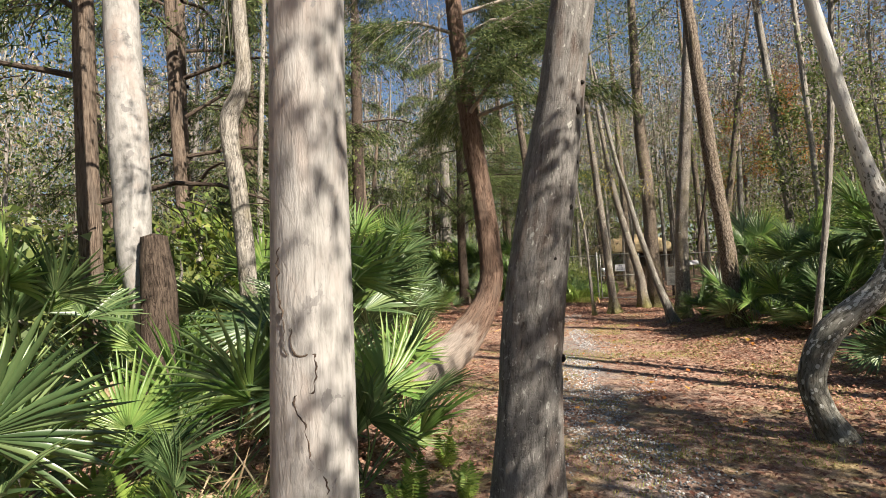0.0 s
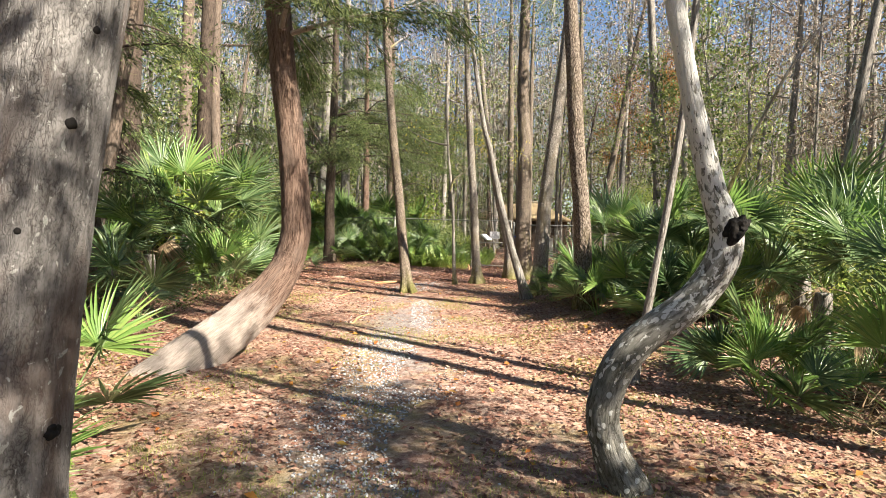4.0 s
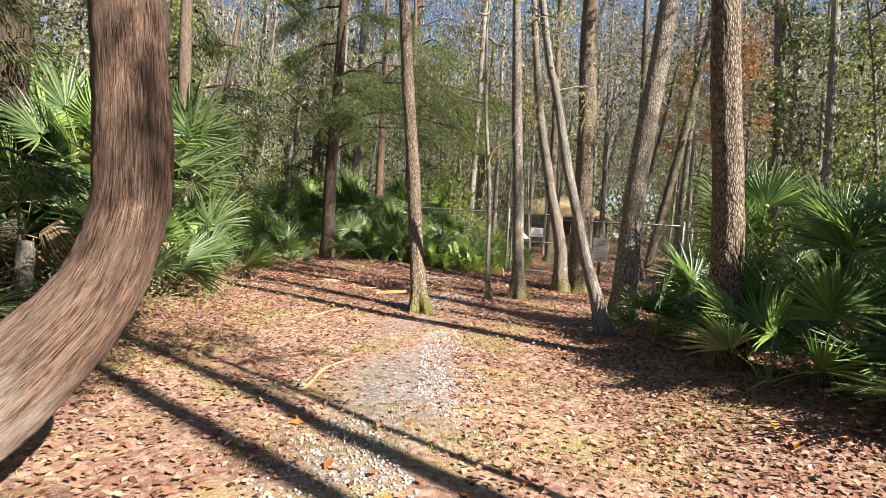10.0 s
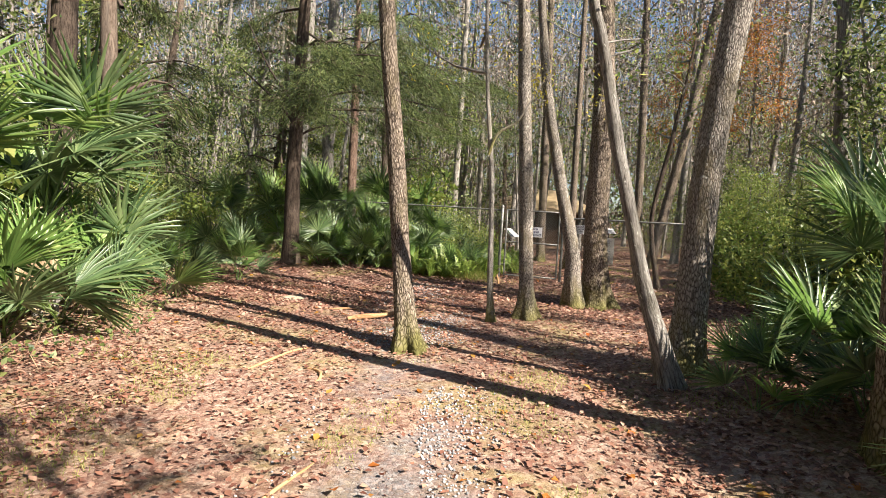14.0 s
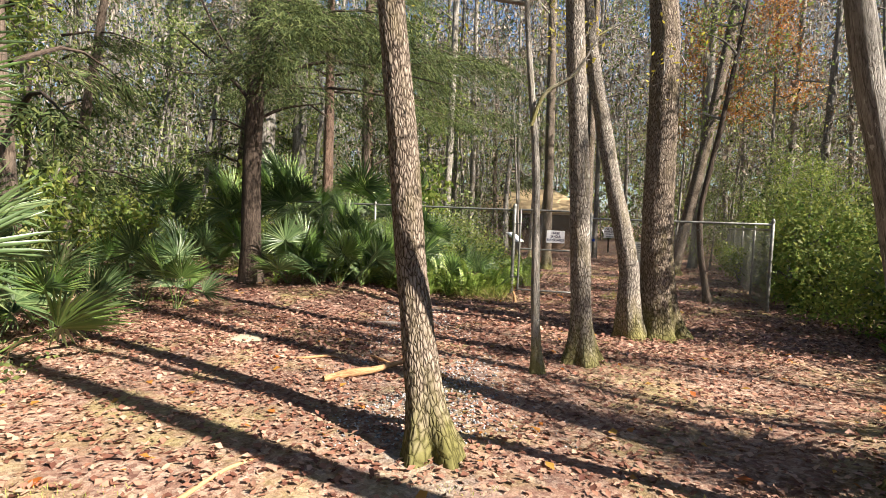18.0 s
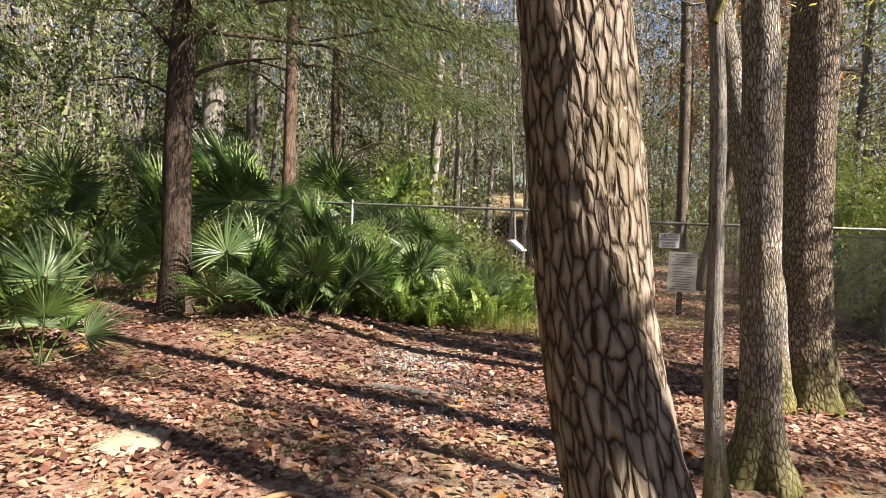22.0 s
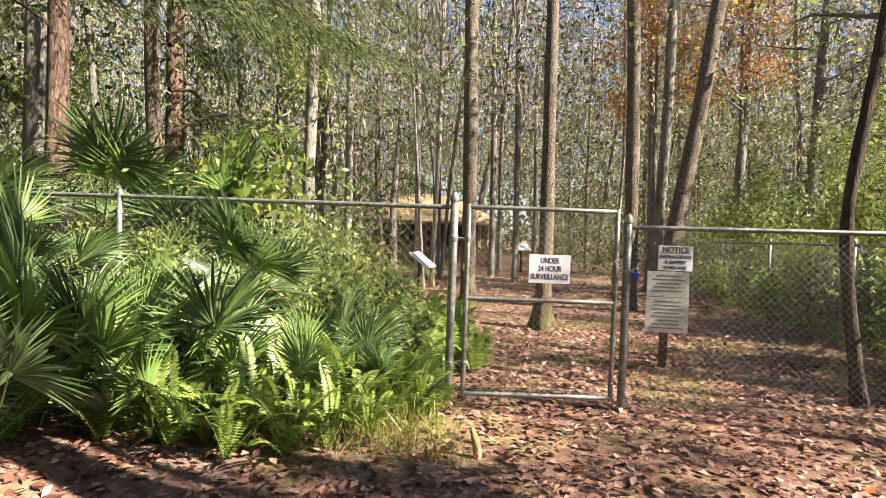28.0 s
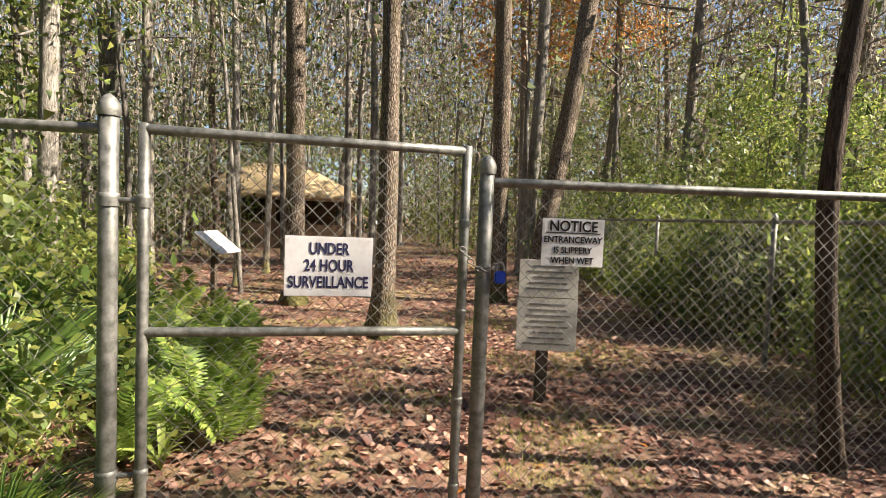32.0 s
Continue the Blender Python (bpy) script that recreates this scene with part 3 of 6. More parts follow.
def moss_cloud(rng, spots, strands, drop):
    """Hanging moss: tufts of thin strands that taper downwards."""
    base = np.repeat(np.asarray(spots, float), strands, axis=0)
    n = len(base)
    base = base + rng.normal(size=(n, 3)) * np.array([0.07, 0.07, 0.1])
    way = np.tile([0, 0, -1.0], (n, 1)) + rng.normal(size=(n, 3)) * 0.12
    way /= np.linalg.norm(way, axis=1)[:, None]
    return blades(base, way, sideways(rng, way), rng.uniform(0.4, 1.2, n) * drop, rng.uniform(0.012, 0.035, n))


def twig_crown(root, rng, low, high, reach, boughs, leaves, mat, size, moss=0, limb_mat=None, top=(0, 0), three=False, thick=0.03):
    """Rising boughs with side twigs, leaf by leaf, and moss tufts."""
    stems, ends, spots = [], [], []
    for k in range(boughs):
        f = (k + rng.uniform(0.2, 0.8)) / boughs
        z = low + (high - low) * f
        a = rng.uniform(0, 2 * math.pi)
        r = reach * rng.uniform(0.5, 1.0) * (1 - 0.5 * f)
        s = np.array([*axis_at(root, z, (top[0] * f, top[1] * f)), z])
        e = s + np.array([math.cos(a) * r, math.sin(a) * r, r * rng.uniform(0.1, 0.8)])
        m = (s + e) / 2 + rng.normal(size=3) * 0.15
        stems.append(tube([(*s, thick), (*m, thick * 0.6), (*e, 0.004)], 4, 5, 0, 0, 0, k, cap=False))
        for q in range(4):
            t = rng.uniform(0.3, 1.0)
            b = s * (1 - t) + e * t
            e2 = b + units(rng, 1, 0.2)[0] * r * rng.uniform(0.25, 0.5)
            stems.append(tube([(*b, 0.012), (*((b + e2) / 2 + rng.normal(size=3) * 0.05), 0.008), (*e2, 0.003)], 3, 3, 0, 0, 0, q, cap=False))
            ends.append((b, e2))
            spots.append(b * 0.6 + e2 * 0.4)
    V, F, G = join(stems)
    tagged(part("branchwork", mesh_np("branchwork", V, F, limb_mat or WOODS, G), root), kind="stuff")
    n = leaves // len(ends)
    clouds = []
    for b, e in ends:
        t = rng.uniform(0, 1.15, n)[:, None]
        p = b * (1 - t) + e * t + rng.normal(size=(n, 3)) * reach * 0.13
        way = units(rng, n, -0.2)
        clouds.append(blades(p, way, sideways(rng, way), rng.uniform(0.6, 1.4, n) * size, rng.uniform(0.5, 1.0, n) * size * (0.75 if three else 0.55), three=three))
    V, F = merge(clouds)
    part("crown", mesh_np("crown", V, F, mat, smooth=False), root)
    if moss:
        pick = [spots[i] for i in rng.integers(0, len(spots), moss)]
        V, F = moss_cloud(rng, pick, 14, 0.55)
        tagged(part("hanging_moss", mesh_np("hanging_moss", V, F, MOSS, smooth=False), root, "grey hanging moss"), kind="stuff")


rng = np.random.default_rng(5)
TRUNKS = [
    (-4.0, 29.0, 0.2, 15, 0.27, WOODS), (-3.1, 30.0, -0.1, 15, 0.24, WOODS), (-0.9, 31.0, -0.2, 15, 0.20, CEDAR), (1.77, 29.0, 0.1, 14, 0.12, LIGHT), (3.1, 33.0, -0.2, 14, 0.11, LIGHT),
    (5.0, 28.5, -0.3, 14, 0.15, RIDGED), (8.15, 27.5, -0.4, 14, 0.14, RIDGED), (10.65, 30.0, 0.5, 14, 0.14, WOODS), (8.5, 27.0, 2.3, 13, 0.16, RIDGED), (12.0, 32.0, -0.4, 14, 0.10, LIGHT), (8.5, 34.0, -0.2, 13, 0.10, WOODS),
    (4.55, 31.0, -0.3, 12, 0.07, LIGHT), (5.5, 33.0, 0.2, 12, 0.07, LIGHT), (8.5, 36.0, -0.2, 13, 0.11, WOODS), (7.4, 17.0, -0.8, 13, 0.11, WOODS), (7.6, 16.0, -0.3, 12, 0.08, LIGHT), (-4.6, 9.2, 0.3, 9, 0.05, LIGHT), (-5.4, 13.9, 0.2, 13, 0.24, DARK), (-6.2, 12.2, -0.2, 12, 0.2, TIMBER), (-5.3, 17.6, 0.2, 13, 0.2, DARK), (-7.4, 9.5, 0.1, 12, 0.22, TIMBER), (-6.6, 19.5, 0.1, 13, 0.2, TIMBER), (6.4, 4.87, 0.15, 12, 0.11, WOODS), (6.7, 4.0, -0.15, 12, 0.12, WOODS),
]

white_tree = stem("tree", "tree with smooth pale cracked bark, dappled with shade", PALE,
    [(-0.73, 1.62, 0, 0.135), (-0.72, 1.62, 0.5, 0.12), (-0.71, 1.62, 1.0, 0.112), (-0.69, 1.62, 1.8, 0.10), (-0.66, 1.62, 3.0, 0.09), (-0.6, 1.62, 8.0, 0.05)], 40, 120, 0.06, 0.0, 0.4, 1)
dark_tree = stem("tree", "grey tree leaning over the path, bark scarred by holes", GREY,
    [(-0.20, 3.28, 0, 0.215), (-0.19, 3.28, 0.35, 0.19), (-0.14, 3.28, 1.06, 0.165), (-0.02, 3.28, 1.82, 0.148), (0.12, 3.28, 2.55, 0.122), (0.3, 3.3, 3.8, 0.11), (0.8, 3.3, 8.5, 0.07)], 48, 140, 0.10, 0.004, 0.35, 2)
lichen_tree = stem("tree", "crooked lichen-blotched tree with a black rotten stub", LICHEN,
    [(2.24, 5.12, 0, 0.13), (2.12, 5.1, 0.25, 0.105), (2.07, 5.1, 0.52, 0.10), (2.22, 5.1, 0.86, 0.10), (2.60, 5.08, 1.2, 0.10), (2.75, 5.06, 1.52, 0.095), (2.67, 5.1, 1.85, 0.075), (2.52, 5.1, 2.4, 0.06), (2.3, 5.1, 3.4, 0.052), (1.9, 5.1, 5.5, 0.04), (1.7, 5.1, 7.5, 0.03)], 32, 120, 0.14, 0.0, 0.3, 3)
cedar = stem("cedar_tree", "bent cedar whose lower trunk lies along the ground", CEDAR,
    [(-1.98, 7.48, -0.42, 0.34), (-1.68, 7.78, -0.12, 0.32), (-1.42, 8.03, 0.15, 0.275), (-1.04, 8.37, 0.51, 0.235), (-0.77, 8.62, 0.91, 0.195), (-0.65, 8.72, 1.3, 0.178), (-0.63, 8.74, 1.7, 0.168), (-0.68, 8.73, 2.4, 0.158), (-0.82, 8.7, 3.6, 0.148), (-1.0, 8.6, 6.0, 0.11), (-1.1, 8.6, 10.0, 0.05)], 48, 190, 0.10, 0.008, 0.3, 4, 13.0)
oak_a = stem("tree", "slender leaning tree with furrowed bark and a mossy foot", RIDGED,
    [(0.600, 14.450, 0, 0.160), (0.550, 14.550, 0.3, 0.126), (0.520, 14.640, 0.5, 0.119), (0.490, 14.730, 0.7, 0.115), (0.455, 14.820, 0.95, 0.111), (0.420, 14.900, 1.2, 0.108), (0.385, 14.935, 1.55, 0.105), (0.350, 14.960, 1.9, 0.103), (0.295, 14.990, 2.35, 0.101), (0.240, 15.020, 2.8, 0.099), (0.100, 15.080, 4.0, 0.093), (-0.070, 15.200, 6, 0.082), (-0.170, 15.200, 9.0, 0.052)], 80, 300, 0.06, 0.006, 0.9, 5, 12.0)
pole_b = stem("sapling", "thin pale sapling with a snapped side branch", LIGHT,
    [(1.76, 16.40, 0, 0.07), (1.73, 16.42, 0.4, 0.047), (1.71, 16.45, 0.82, 0.042), (1.65, 16.45, 2.08, 0.036), (1.5, 16.45, 3.44, 0.03), (1.42, 16.5, 5.0, 0.022), (1.5, 16.5, 6.5, 0.01)], 16, 80, 0.15, 0.0, 0.7, 6)
oak_c = stem("tree", "pale grey tree with a mossy flared foot", FLAKY,
    [(2.38, 16.92, 0, 0.17), (2.36, 16.92, 0.43, 0.118), (2.29, 16.92, 1.3, 0.108), (2.24, 16.92, 2.13, 0.103), (2.08, 16.92, 4.04, 0.094), (1.9, 16.9, 7.0, 0.07), (1.8, 16.9, 11.0, 0.04)], 48, 170, 0.08, 0.004, 0.8, 7)
oak_h1 = stem("tree", "lichen-grey tree leaning beside a larger trunk", FLAKY,
    [(3.48, 18.25, 0, 0.19), (3.44, 18.25, 0.6, 0.145), (3.38, 18.25, 1.12, 0.122), (3.07, 18.3, 2.41, 0.105), (2.74, 18.4, 4.12, 0.085), (2.4, 18.4, 7.0, 0.05), (2.2, 18.4, 10, 0.03)], 48, 160, 0.12, 0.004, 0.5, 8)
oak_h2 = stem("tree", "big dark furrowed tree with a spread foot", RIDGED,
    [(3.95, 18.4, 0, 0.28), (3.90, 18.4, 0.7, 0.22), (3.85, 18.4, 1.52, 0.20), (3.83, 18.45, 3.86, 0.19), (3.75, 18.6, 6.0, 0.17), (3.75, 18.6, 12, 0.08)], 60, 170, 0.08, 0.008, 0.9, 9)
oak_d2 = stem("tree", "light grey tree rising from a shared stump", FLAKY,
    [(3.42, 13.75, 0.12, 0.202), (3.44, 13.78, 0.4, 0.176), (3.47, 13.8, 0.94, 0.158), (3.51, 13.82, 1.98, 0.143), (3.62, 13.85, 3.08, 0.134), (3.74, 13.85, 4.2, 0.128), (4.0, 13.85, 7.5, 0.088), (4.2, 13.9, 12.0, 0.035)], 56, 180, 0.08, 0.005, 0.6, 10)
oak_d1 = stem("tree", "thin crooked tree leaning away from a stouter neighbour", WOODS,
    [(3.10, 13.30, 0, 0.13), (2.97, 13.33, 0.45, 0.095), (2.78, 13.4, 1.05, 0.072), (2.60, 13.4, 1.7, 0.062), (2.45, 13.4, 2.25, 0.06), (2.23, 13.4, 3.2, 0.055), (2.08, 13.4, 3.75, 0.05), (1.7, 13.4, 6.0, 0.03)], 24, 110, 0.16, 0.004, 0.6, 11)
oak_g = stem("tree", "tall straight tree with plated reddish-grey bark", RIDGED,
    [(3.80, 11.55, 0.1, 0.195), (3.78, 11.55, 0.37, 0.176), (3.75, 11.55, 0.87, 0.156), (3.69, 11.55, 1.8, 0.144), (3.55, 11.55, 3.1, 0.133), (3.46, 11.55, 4.2, 0.125), (3.2, 11.6, 8, 0.094), (3.1, 11.6, 13, 0.039)], 64, 200, 0.06, 0.008, 0.5, 12)
cedar_e = stem("cedar_tree", "dark straight cedar standing in the palm bed", DARK,
    [(-2.38, 21.45, 0, 0.22), (-2.39, 21.45, 0.8, 0.185), (-2.41, 21.45, 2.29, 0.165), (-2.34, 21.45, 4.47, 0.14), (-2.3, 21.45, 6.5, 0.12), (-2.3, 21.5, 11.0, 0.05)], 28, 80, 0.08, 0.006, 0.5, 13)
pole_f = stem("sapling", "lichen-spotted slender sapling at the path edge", WOODS,
    [(3.17, 7.5, 0, 0.051), (3.23, 7.5, 0.38, 0.045), (3.35, 7.5, 1.16, 0.039), (3.46, 7.5, 1.89, 0.037), (3.57, 7.5, 2.82, 0.037), (3.66, 7.5, 4.0, 0.034), (3.9, 7.5, 7.0, 0.020)], 20, 80, 0.18, 0.0, 0.3, 14)
gate_tree = stem("tree", "straight dark trunk standing behind the gate", RIDGED,
    [(5.37, 25.9, 0, 0.17), (5.38, 25.9, 0.6, 0.13), (5.39, 25.9, 1.34, 0.115), (5.37, 25.9, 2.93, 0.105), (5.35, 25.9, 4.48, 0.10), (5.3, 25.9, 9.0, 0.07), (5.3, 25.9, 13, 0.03)], 40, 130, 0.08, 0.0, 0.8, 15)
slim_tree = stem("sapling", "dark crooked sapling just inside the fence", DARK,
    [(6.43, 21.5, 0, 0.075), (6.32, 21.5, 0.5, 0.058), (6.21, 21.5, 1.04, 0.055), (6.15, 21.5, 1.8, 0.054), (6.32, 21.5, 2.84, 0.052), (6.45, 21.5, 3.5, 0.048), (6.9, 21.6, 6.0, 0.03)], 20, 80, 0.18, 0.0, 0.5, 16)
left_pale = stem("tree", "pale blotched tree with a vine on its bark", PALE,
    [(-3.62, 4.95, 0, 0.10), (-3.58, 4.95, 1.0, 0.085), (-3.68, 4.95, 1.75, 0.14), (-3.70, 4.95, 2.6, 0.165), (-3.74, 4.95, 3.8, 0.155), (-3.9, 5.0, 8.0, 0.09)], 28, 80, 0.1, 0.003, 0.3, 17)
left_dark = stem("tree_stump", "broken dark trunk among palms", DARK,
    [(-3.35, 4.85, 0, 0.19), (-3.38, 4.85, 0.8, 0.16), (-3.40, 4.85, 1.5, 0.15), (-3.42, 4.85, 1.95, 0.11)], 24, 50, 0.15, 0.006, 0.3, 18)
left_crook = stem("tree", "crooked thin pale tree behind fan palms", LIGHT,
    [(-2.8, 5.45, 0, 0.11), (-2.83, 5.45, 1.0, 0.095), (-2.86, 5.45, 1.8, 0.085), (-2.92, 5.45, 2.5, 0.085), (-2.98, 5.45, 3.1, 0.09), (-2.82, 5.45, 3.5, 0.08), (-2.83, 5.45, 4.2, 0.07), (-3.0, 5.5, 8, 0.04)], 20, 80, 0.12, 0.0, 0.3, 19)

# rotten stub and pale shoot of the crooked tree
bm = bmesh.new()
bmesh.ops.create_icosphere(bm, subdivisions=4, radius=1.0)
for v in bm.verts:
    v.co *= 1 + 0.35 * noise.noise(v.co * 1.7) + 0.12 * noise.noise(v.co * 6)
    v.co.x = min(v.co.x, 0.75 + 0.2 * noise.noise(v.co * 4))
    v.co = Vector((v.co.x * 0.062, v.co.y * 0.05, v.co.z * 0.09))
me = bpy.data.meshes.new("rotten_stub")
bm.to_mesh(me)
bm.free()
me.materials.append(CHAR)
part("rotten_stub", me, lichen_tree, "black hollow rotten stub", pose(2.765 - 2.24, 4.985 - 5.12, 1.595 - relief(2.24, 5.12), 0, 28, -25))
o = np.array([2.24, 5.12, 0])
limb(lichen_tree, LIGHT, [tuple(np.array(p) - o) + (r,) for p, r in (((2.74, 5.06, 1.8), 0.012), ((2.95, 5.05, 2.3), 0.01), ((3.2, 5.0, 2.75), 0.008), ((3.7, 5.0, 3.2), 0.004))], "shoot")
# holes and a torn scar on the leaning grey trunk
def knot(cx, cz, rad, side, size, tall):
    facing, across = Vector((0.16, -0.987, 0)), Vector((0.987, 0.16, 0))
    p = Vector((cx, 3.28, cz)) + (facing * math.sqrt(1 - side * side) + across * side) * (rad - size * 0.25)
    bm = bmesh.new()
    bmesh.ops.create_icosphere(bm, subdivisions=3, radius=size)
    for v in bm.verts:
        v.co *= 1 + 0.45 * noise.noise(v.co * 60)
        v.co.z *= tall
    me = bpy.data.meshes.new("knot_hole")
    bm.to_mesh(me)
    bm.free()
    me.materials.append(CHAR)
    part("knot_hole", me, dark_tree, "dark hole in the bark", pose(p.x + 0.20, p.y - 3.28, p.z - relief(-0.2, 3.28)))


for row in ((-0.02, 1.82, 0.146, 0.72, 0.018, 1.3), (0.02, 2.05, 0.14, 0.82, 0.014, 1.2), (0.07, 2.32, 0.133, 0.62, 0.02, 1.6), (0.1, 2.46, 0.128, 0.7, 0.012, 1.0), (-0.14, 1.03, 0.166, 0.93, 0.024, 0.8), (-0.07, 1.55, 0.153, 0.35, 0.009, 1.2)):
    knot(*row)
# cracks in the pale bark
for rows in ([(-0.712, 1.41), (-0.700, 1.34), (-0.658, 1.338), (-0.664, 1.26), (-0.712, 1.24), (-0.684, 1.17), (-0.678, 1.10), (-0.648, 1.04), (-0.64, 0.9)], [(-0.735, 1.6), (-0.742, 1.5), (-0.73, 1.43), (-0.725, 1.34)]):
    pts = []
    for k, (cx, cz) in enumerate(rows):
        rad = 0.1085
        pts.append((cx + 0.73, -math.sqrt(max(rad ** 2 - (cx + 0.705) ** 2, 0)) , cz - relief(-0.73, 1.62), 0.0022 if 0 < k < len(rows) - 1 else 0.0008))
    V, F, G = tube(pts, 5, 120, 0.0)
    V = V + np.array([[0.010, 0.0, 0.006]]) * np.array([[noise.noise(Vector(v) * 55), 0, noise.noise(Vector(v) * 40 + Vector((9, 0, 0)))] for v in V])[:, [0, 1, 2]]
    part("bark_crack", mesh_np("bark_crack", V, F, DARK, G), white_tree, "dark split in the bark")
# side branch of the thin sapling
o = np.array([1.76, 16.45, 0])
limb(pole_b, LIGHT, [tuple(np.array(p) - o) + (r,) for p, r in (((1.57, 16.45, 2.45), 0.022), ((1.68, 16.4, 2.75), 0.02), ((1.95, 16.35, 2.95), 0.016), ((2.15, 16.3, 3.3), 0.008))], "branch")
# boughs of the cedars
cedar_crown(cedar, rng, 3.7, 8.0, 2.9, 14, 2400, offset=(0.75, 0.85), leaf_len=0.1, leaf_wide=0.013, limb_mat=CEDAR)
# extra boughs on the sun side, added to shade the bent trunk
cedar_crown(cedar, rng, 3.6, 5.2, 2.4, 4, 1600, offset=(0.85, 0.9), towards=-0.64, leaf_len=0.1, leaf_wide=0.014, limb_mat=CEDAR)
twig_crown(pole_f, rng, 4.4, 7.2, 1.5, 8, 1200, BROAD, 0.085, 6, LIGHT, top=(0.7, 0))
cedar_crown(cedar_e, rng, 3.2, 10.0, 3.4, 14, 1600, leaf_len=0.11, leaf_wide=0.015)
cedar_crown(cedar_e, rng, 3.4, 5.2, 4.8, 5, 2600, towards=-0.1, leaf_len=0.11, leaf_wide=0.014)
for tree, low, high, n in ((white_tree, 4.5, 8, 1500), (dark_tree, 5, 8.5, 1800), (oak_a, 5.5, 9, 1500), (oak_c, 6, 11, 2000), (oak_d2, 6.5, 12, 2400), (oak_g, 7, 13, 2600), (oak_h2, 7, 12, 2600), (gate_tree, 6, 12.5, 2400), (left_pale, 4.5, 8, 2200)):
    twig_crown(tree, rng, low, high, 2.6, 9, n, TWIG if n == 1500 else BROAD, 0.085, 10, LIGHT)
twig_crown(pole_b, rng, 3.4, 6.2, 1.5, 5, 260, YELLOW, 0.07)
twig_crown(lichen_tree, rng, 5.0, 7.6, 1.8, 8, 1500, BROAD, 0.07, top=(-0.5, 0))
twig_crown(oak_d1, rng, 3.0, 6.0, 1.5, 7, 500, SUNLEAF, 0.06, top=(-1.3, 0), thick=0.011)
# bare limbs of the dark cedar
for rows in ([(0, 0, 3.2, 0.04), (-0.5, 0, 3.75, 0.028), (-1.4, 0.1, 4.5, 0.012)], [(0, 0, 3.25, 0.045), (0.5, 0, 3.8, 0.036), (1.3, -0.1, 4.05, 0.028), (2.4, -0.3, 3.9, 0.018), (3.4, -0.4, 3.7, 0.007)], [(0, 0, 2.95, 0.035), (0.5, 0.1, 3.22, 0.025), (1.2, 0.1, 3.35, 0.01)], [(0, 0, 3.6, 0.03), (-0.6, -0.2, 4.4, 0.022), (-1.1, -0.3, 5.4, 0.01)], [(-0.5, 0, 3.75, 0.016), (-1.2, -0.2, 3.7, 0.01), (-1.9, -0.3, 3.95, 0.005)], [(0, 0, 2.7, 0.025), (-0.6, 0.1, 2.95, 0.015), (-1.1, 0.0, 2.85, 0.006)]):
    limb(cedar_e, DARK, rows)
sprigs = np.random.default_rng(91)
twig_crown(oak_h1, sprigs, 3.1, 4.2, 1.3, 5, 220, YELLOW, 0.075, thick=0.009)
twig_crown(slim_tree, rng, 3.5, 6.0, 1.6, 6, 900, SUNLEAF, 0.07, top=(0.4, 0))


# ---- palms ----
def fan(rng, blades_n, radius, arc, mat, petiole, dead=False):
    """One fan frond on its stalk: stalk along +Y from the origin, then pleated blades spread in a shallow cup."""
    V, F, n = [], [], 0
    rows = [(0, 0, 0, 0.009), (0, petiole * 0.5, petiole * 0.06, 0.007), (0, petiole, 0, 0.005)]
    tv, tf, _ = tube(rows, 5, 6, cap=False)
    V.append(tv)
    quads = [tf[0]]
    n = len(tv)
    hub = np.array([0, petiole, 0.0])
    for k in range(blades_n):
        f = (k + 0.5) / blades_n * 2 - 1
        a = f * arc / 2 + rng.normal() * 0.02
        ln = radius * (1 - 0.25 * abs(f) ** 2) * rng.uniform(0.88, 1.08)
        d = np.array([math.sin(a), math.cos(a), 0.0])
        s = np.array([math.cos(a), -math.sin(a), 0.0])
        w = radius * arc / blades_n * 0.52
        sag = (0.9 if dead else 0.05 + 0.3 * rng.uniform() ** 2) * ln
        lift = 0.16 * abs(f) * ln
        rows = []
        for u, ww in ((0.06, 0.12), (0.44, 0.86), (0.76, 0.5), (1.0, 0.03)):
            c = hub + d * ln * u * (1 - (0.45 * u if dead else 0)) + np.array([0, 0, lift * u - sag * u ** 2.4])
            up = np.array([0, 0, 1.0]) * w * ww * 0.55
            rows += [c - s * w * ww * 0.5 * (1 if u > 0.3 else 2) + up, c, c + s * w * ww * 0.5 * (1 if u > 0.3 else 2) + up]
        V.append(np.array(rows))
        for q in range(3):
            b = n + q * 3
            quads.append(np.array([[b, b + 1, b + 4, b + 3], [b + 1, b + 2, b + 5, b + 4]]))
        n += 12
    return mesh_np("frond", np.vstack(V), np.vstack(quads), mat, smooth=False)


fans = [fan(rng, 34, 0.68, 3.9, PALM, 0.6), fan(rng, 30, 0.62, 3.4, PALM, 0.8), fan(rng, 28, 0.64, 2.8, PALM, 0.55), fan(rng, 34, 0.66, 4.2, PALM, 0.9)]
# fronds coloured as if in the sun
fans_sunlit = [fan(rng, 30, 0.62, 3.4, PALM_SUNLIT, 0.7), fan(rng, 24, 0.56, 2.4, PALM_SUNLIT, 0.5)]
fans_dead = [fan(rng, 18, 0.42, 2.4, PALM_DEAD, 0.5, True), fan(rng, 16, 0.38, 1.8, PALM_DEAD, 0.6, True)]
boot_v, boot_f, boot_g = tube([(0, 0, -0.1, 0.10), (0.02, 0, 0.3, 0.12), (0.05, 0.02, 0.7, 0.11), (0.06, 0.03, 1.0, 0.09)], 14, 24, 0.5, 0.02, 0, 3)
boot = mesh_np("stem", boot_v, boot_f, TAN and WOODS, boot_g)


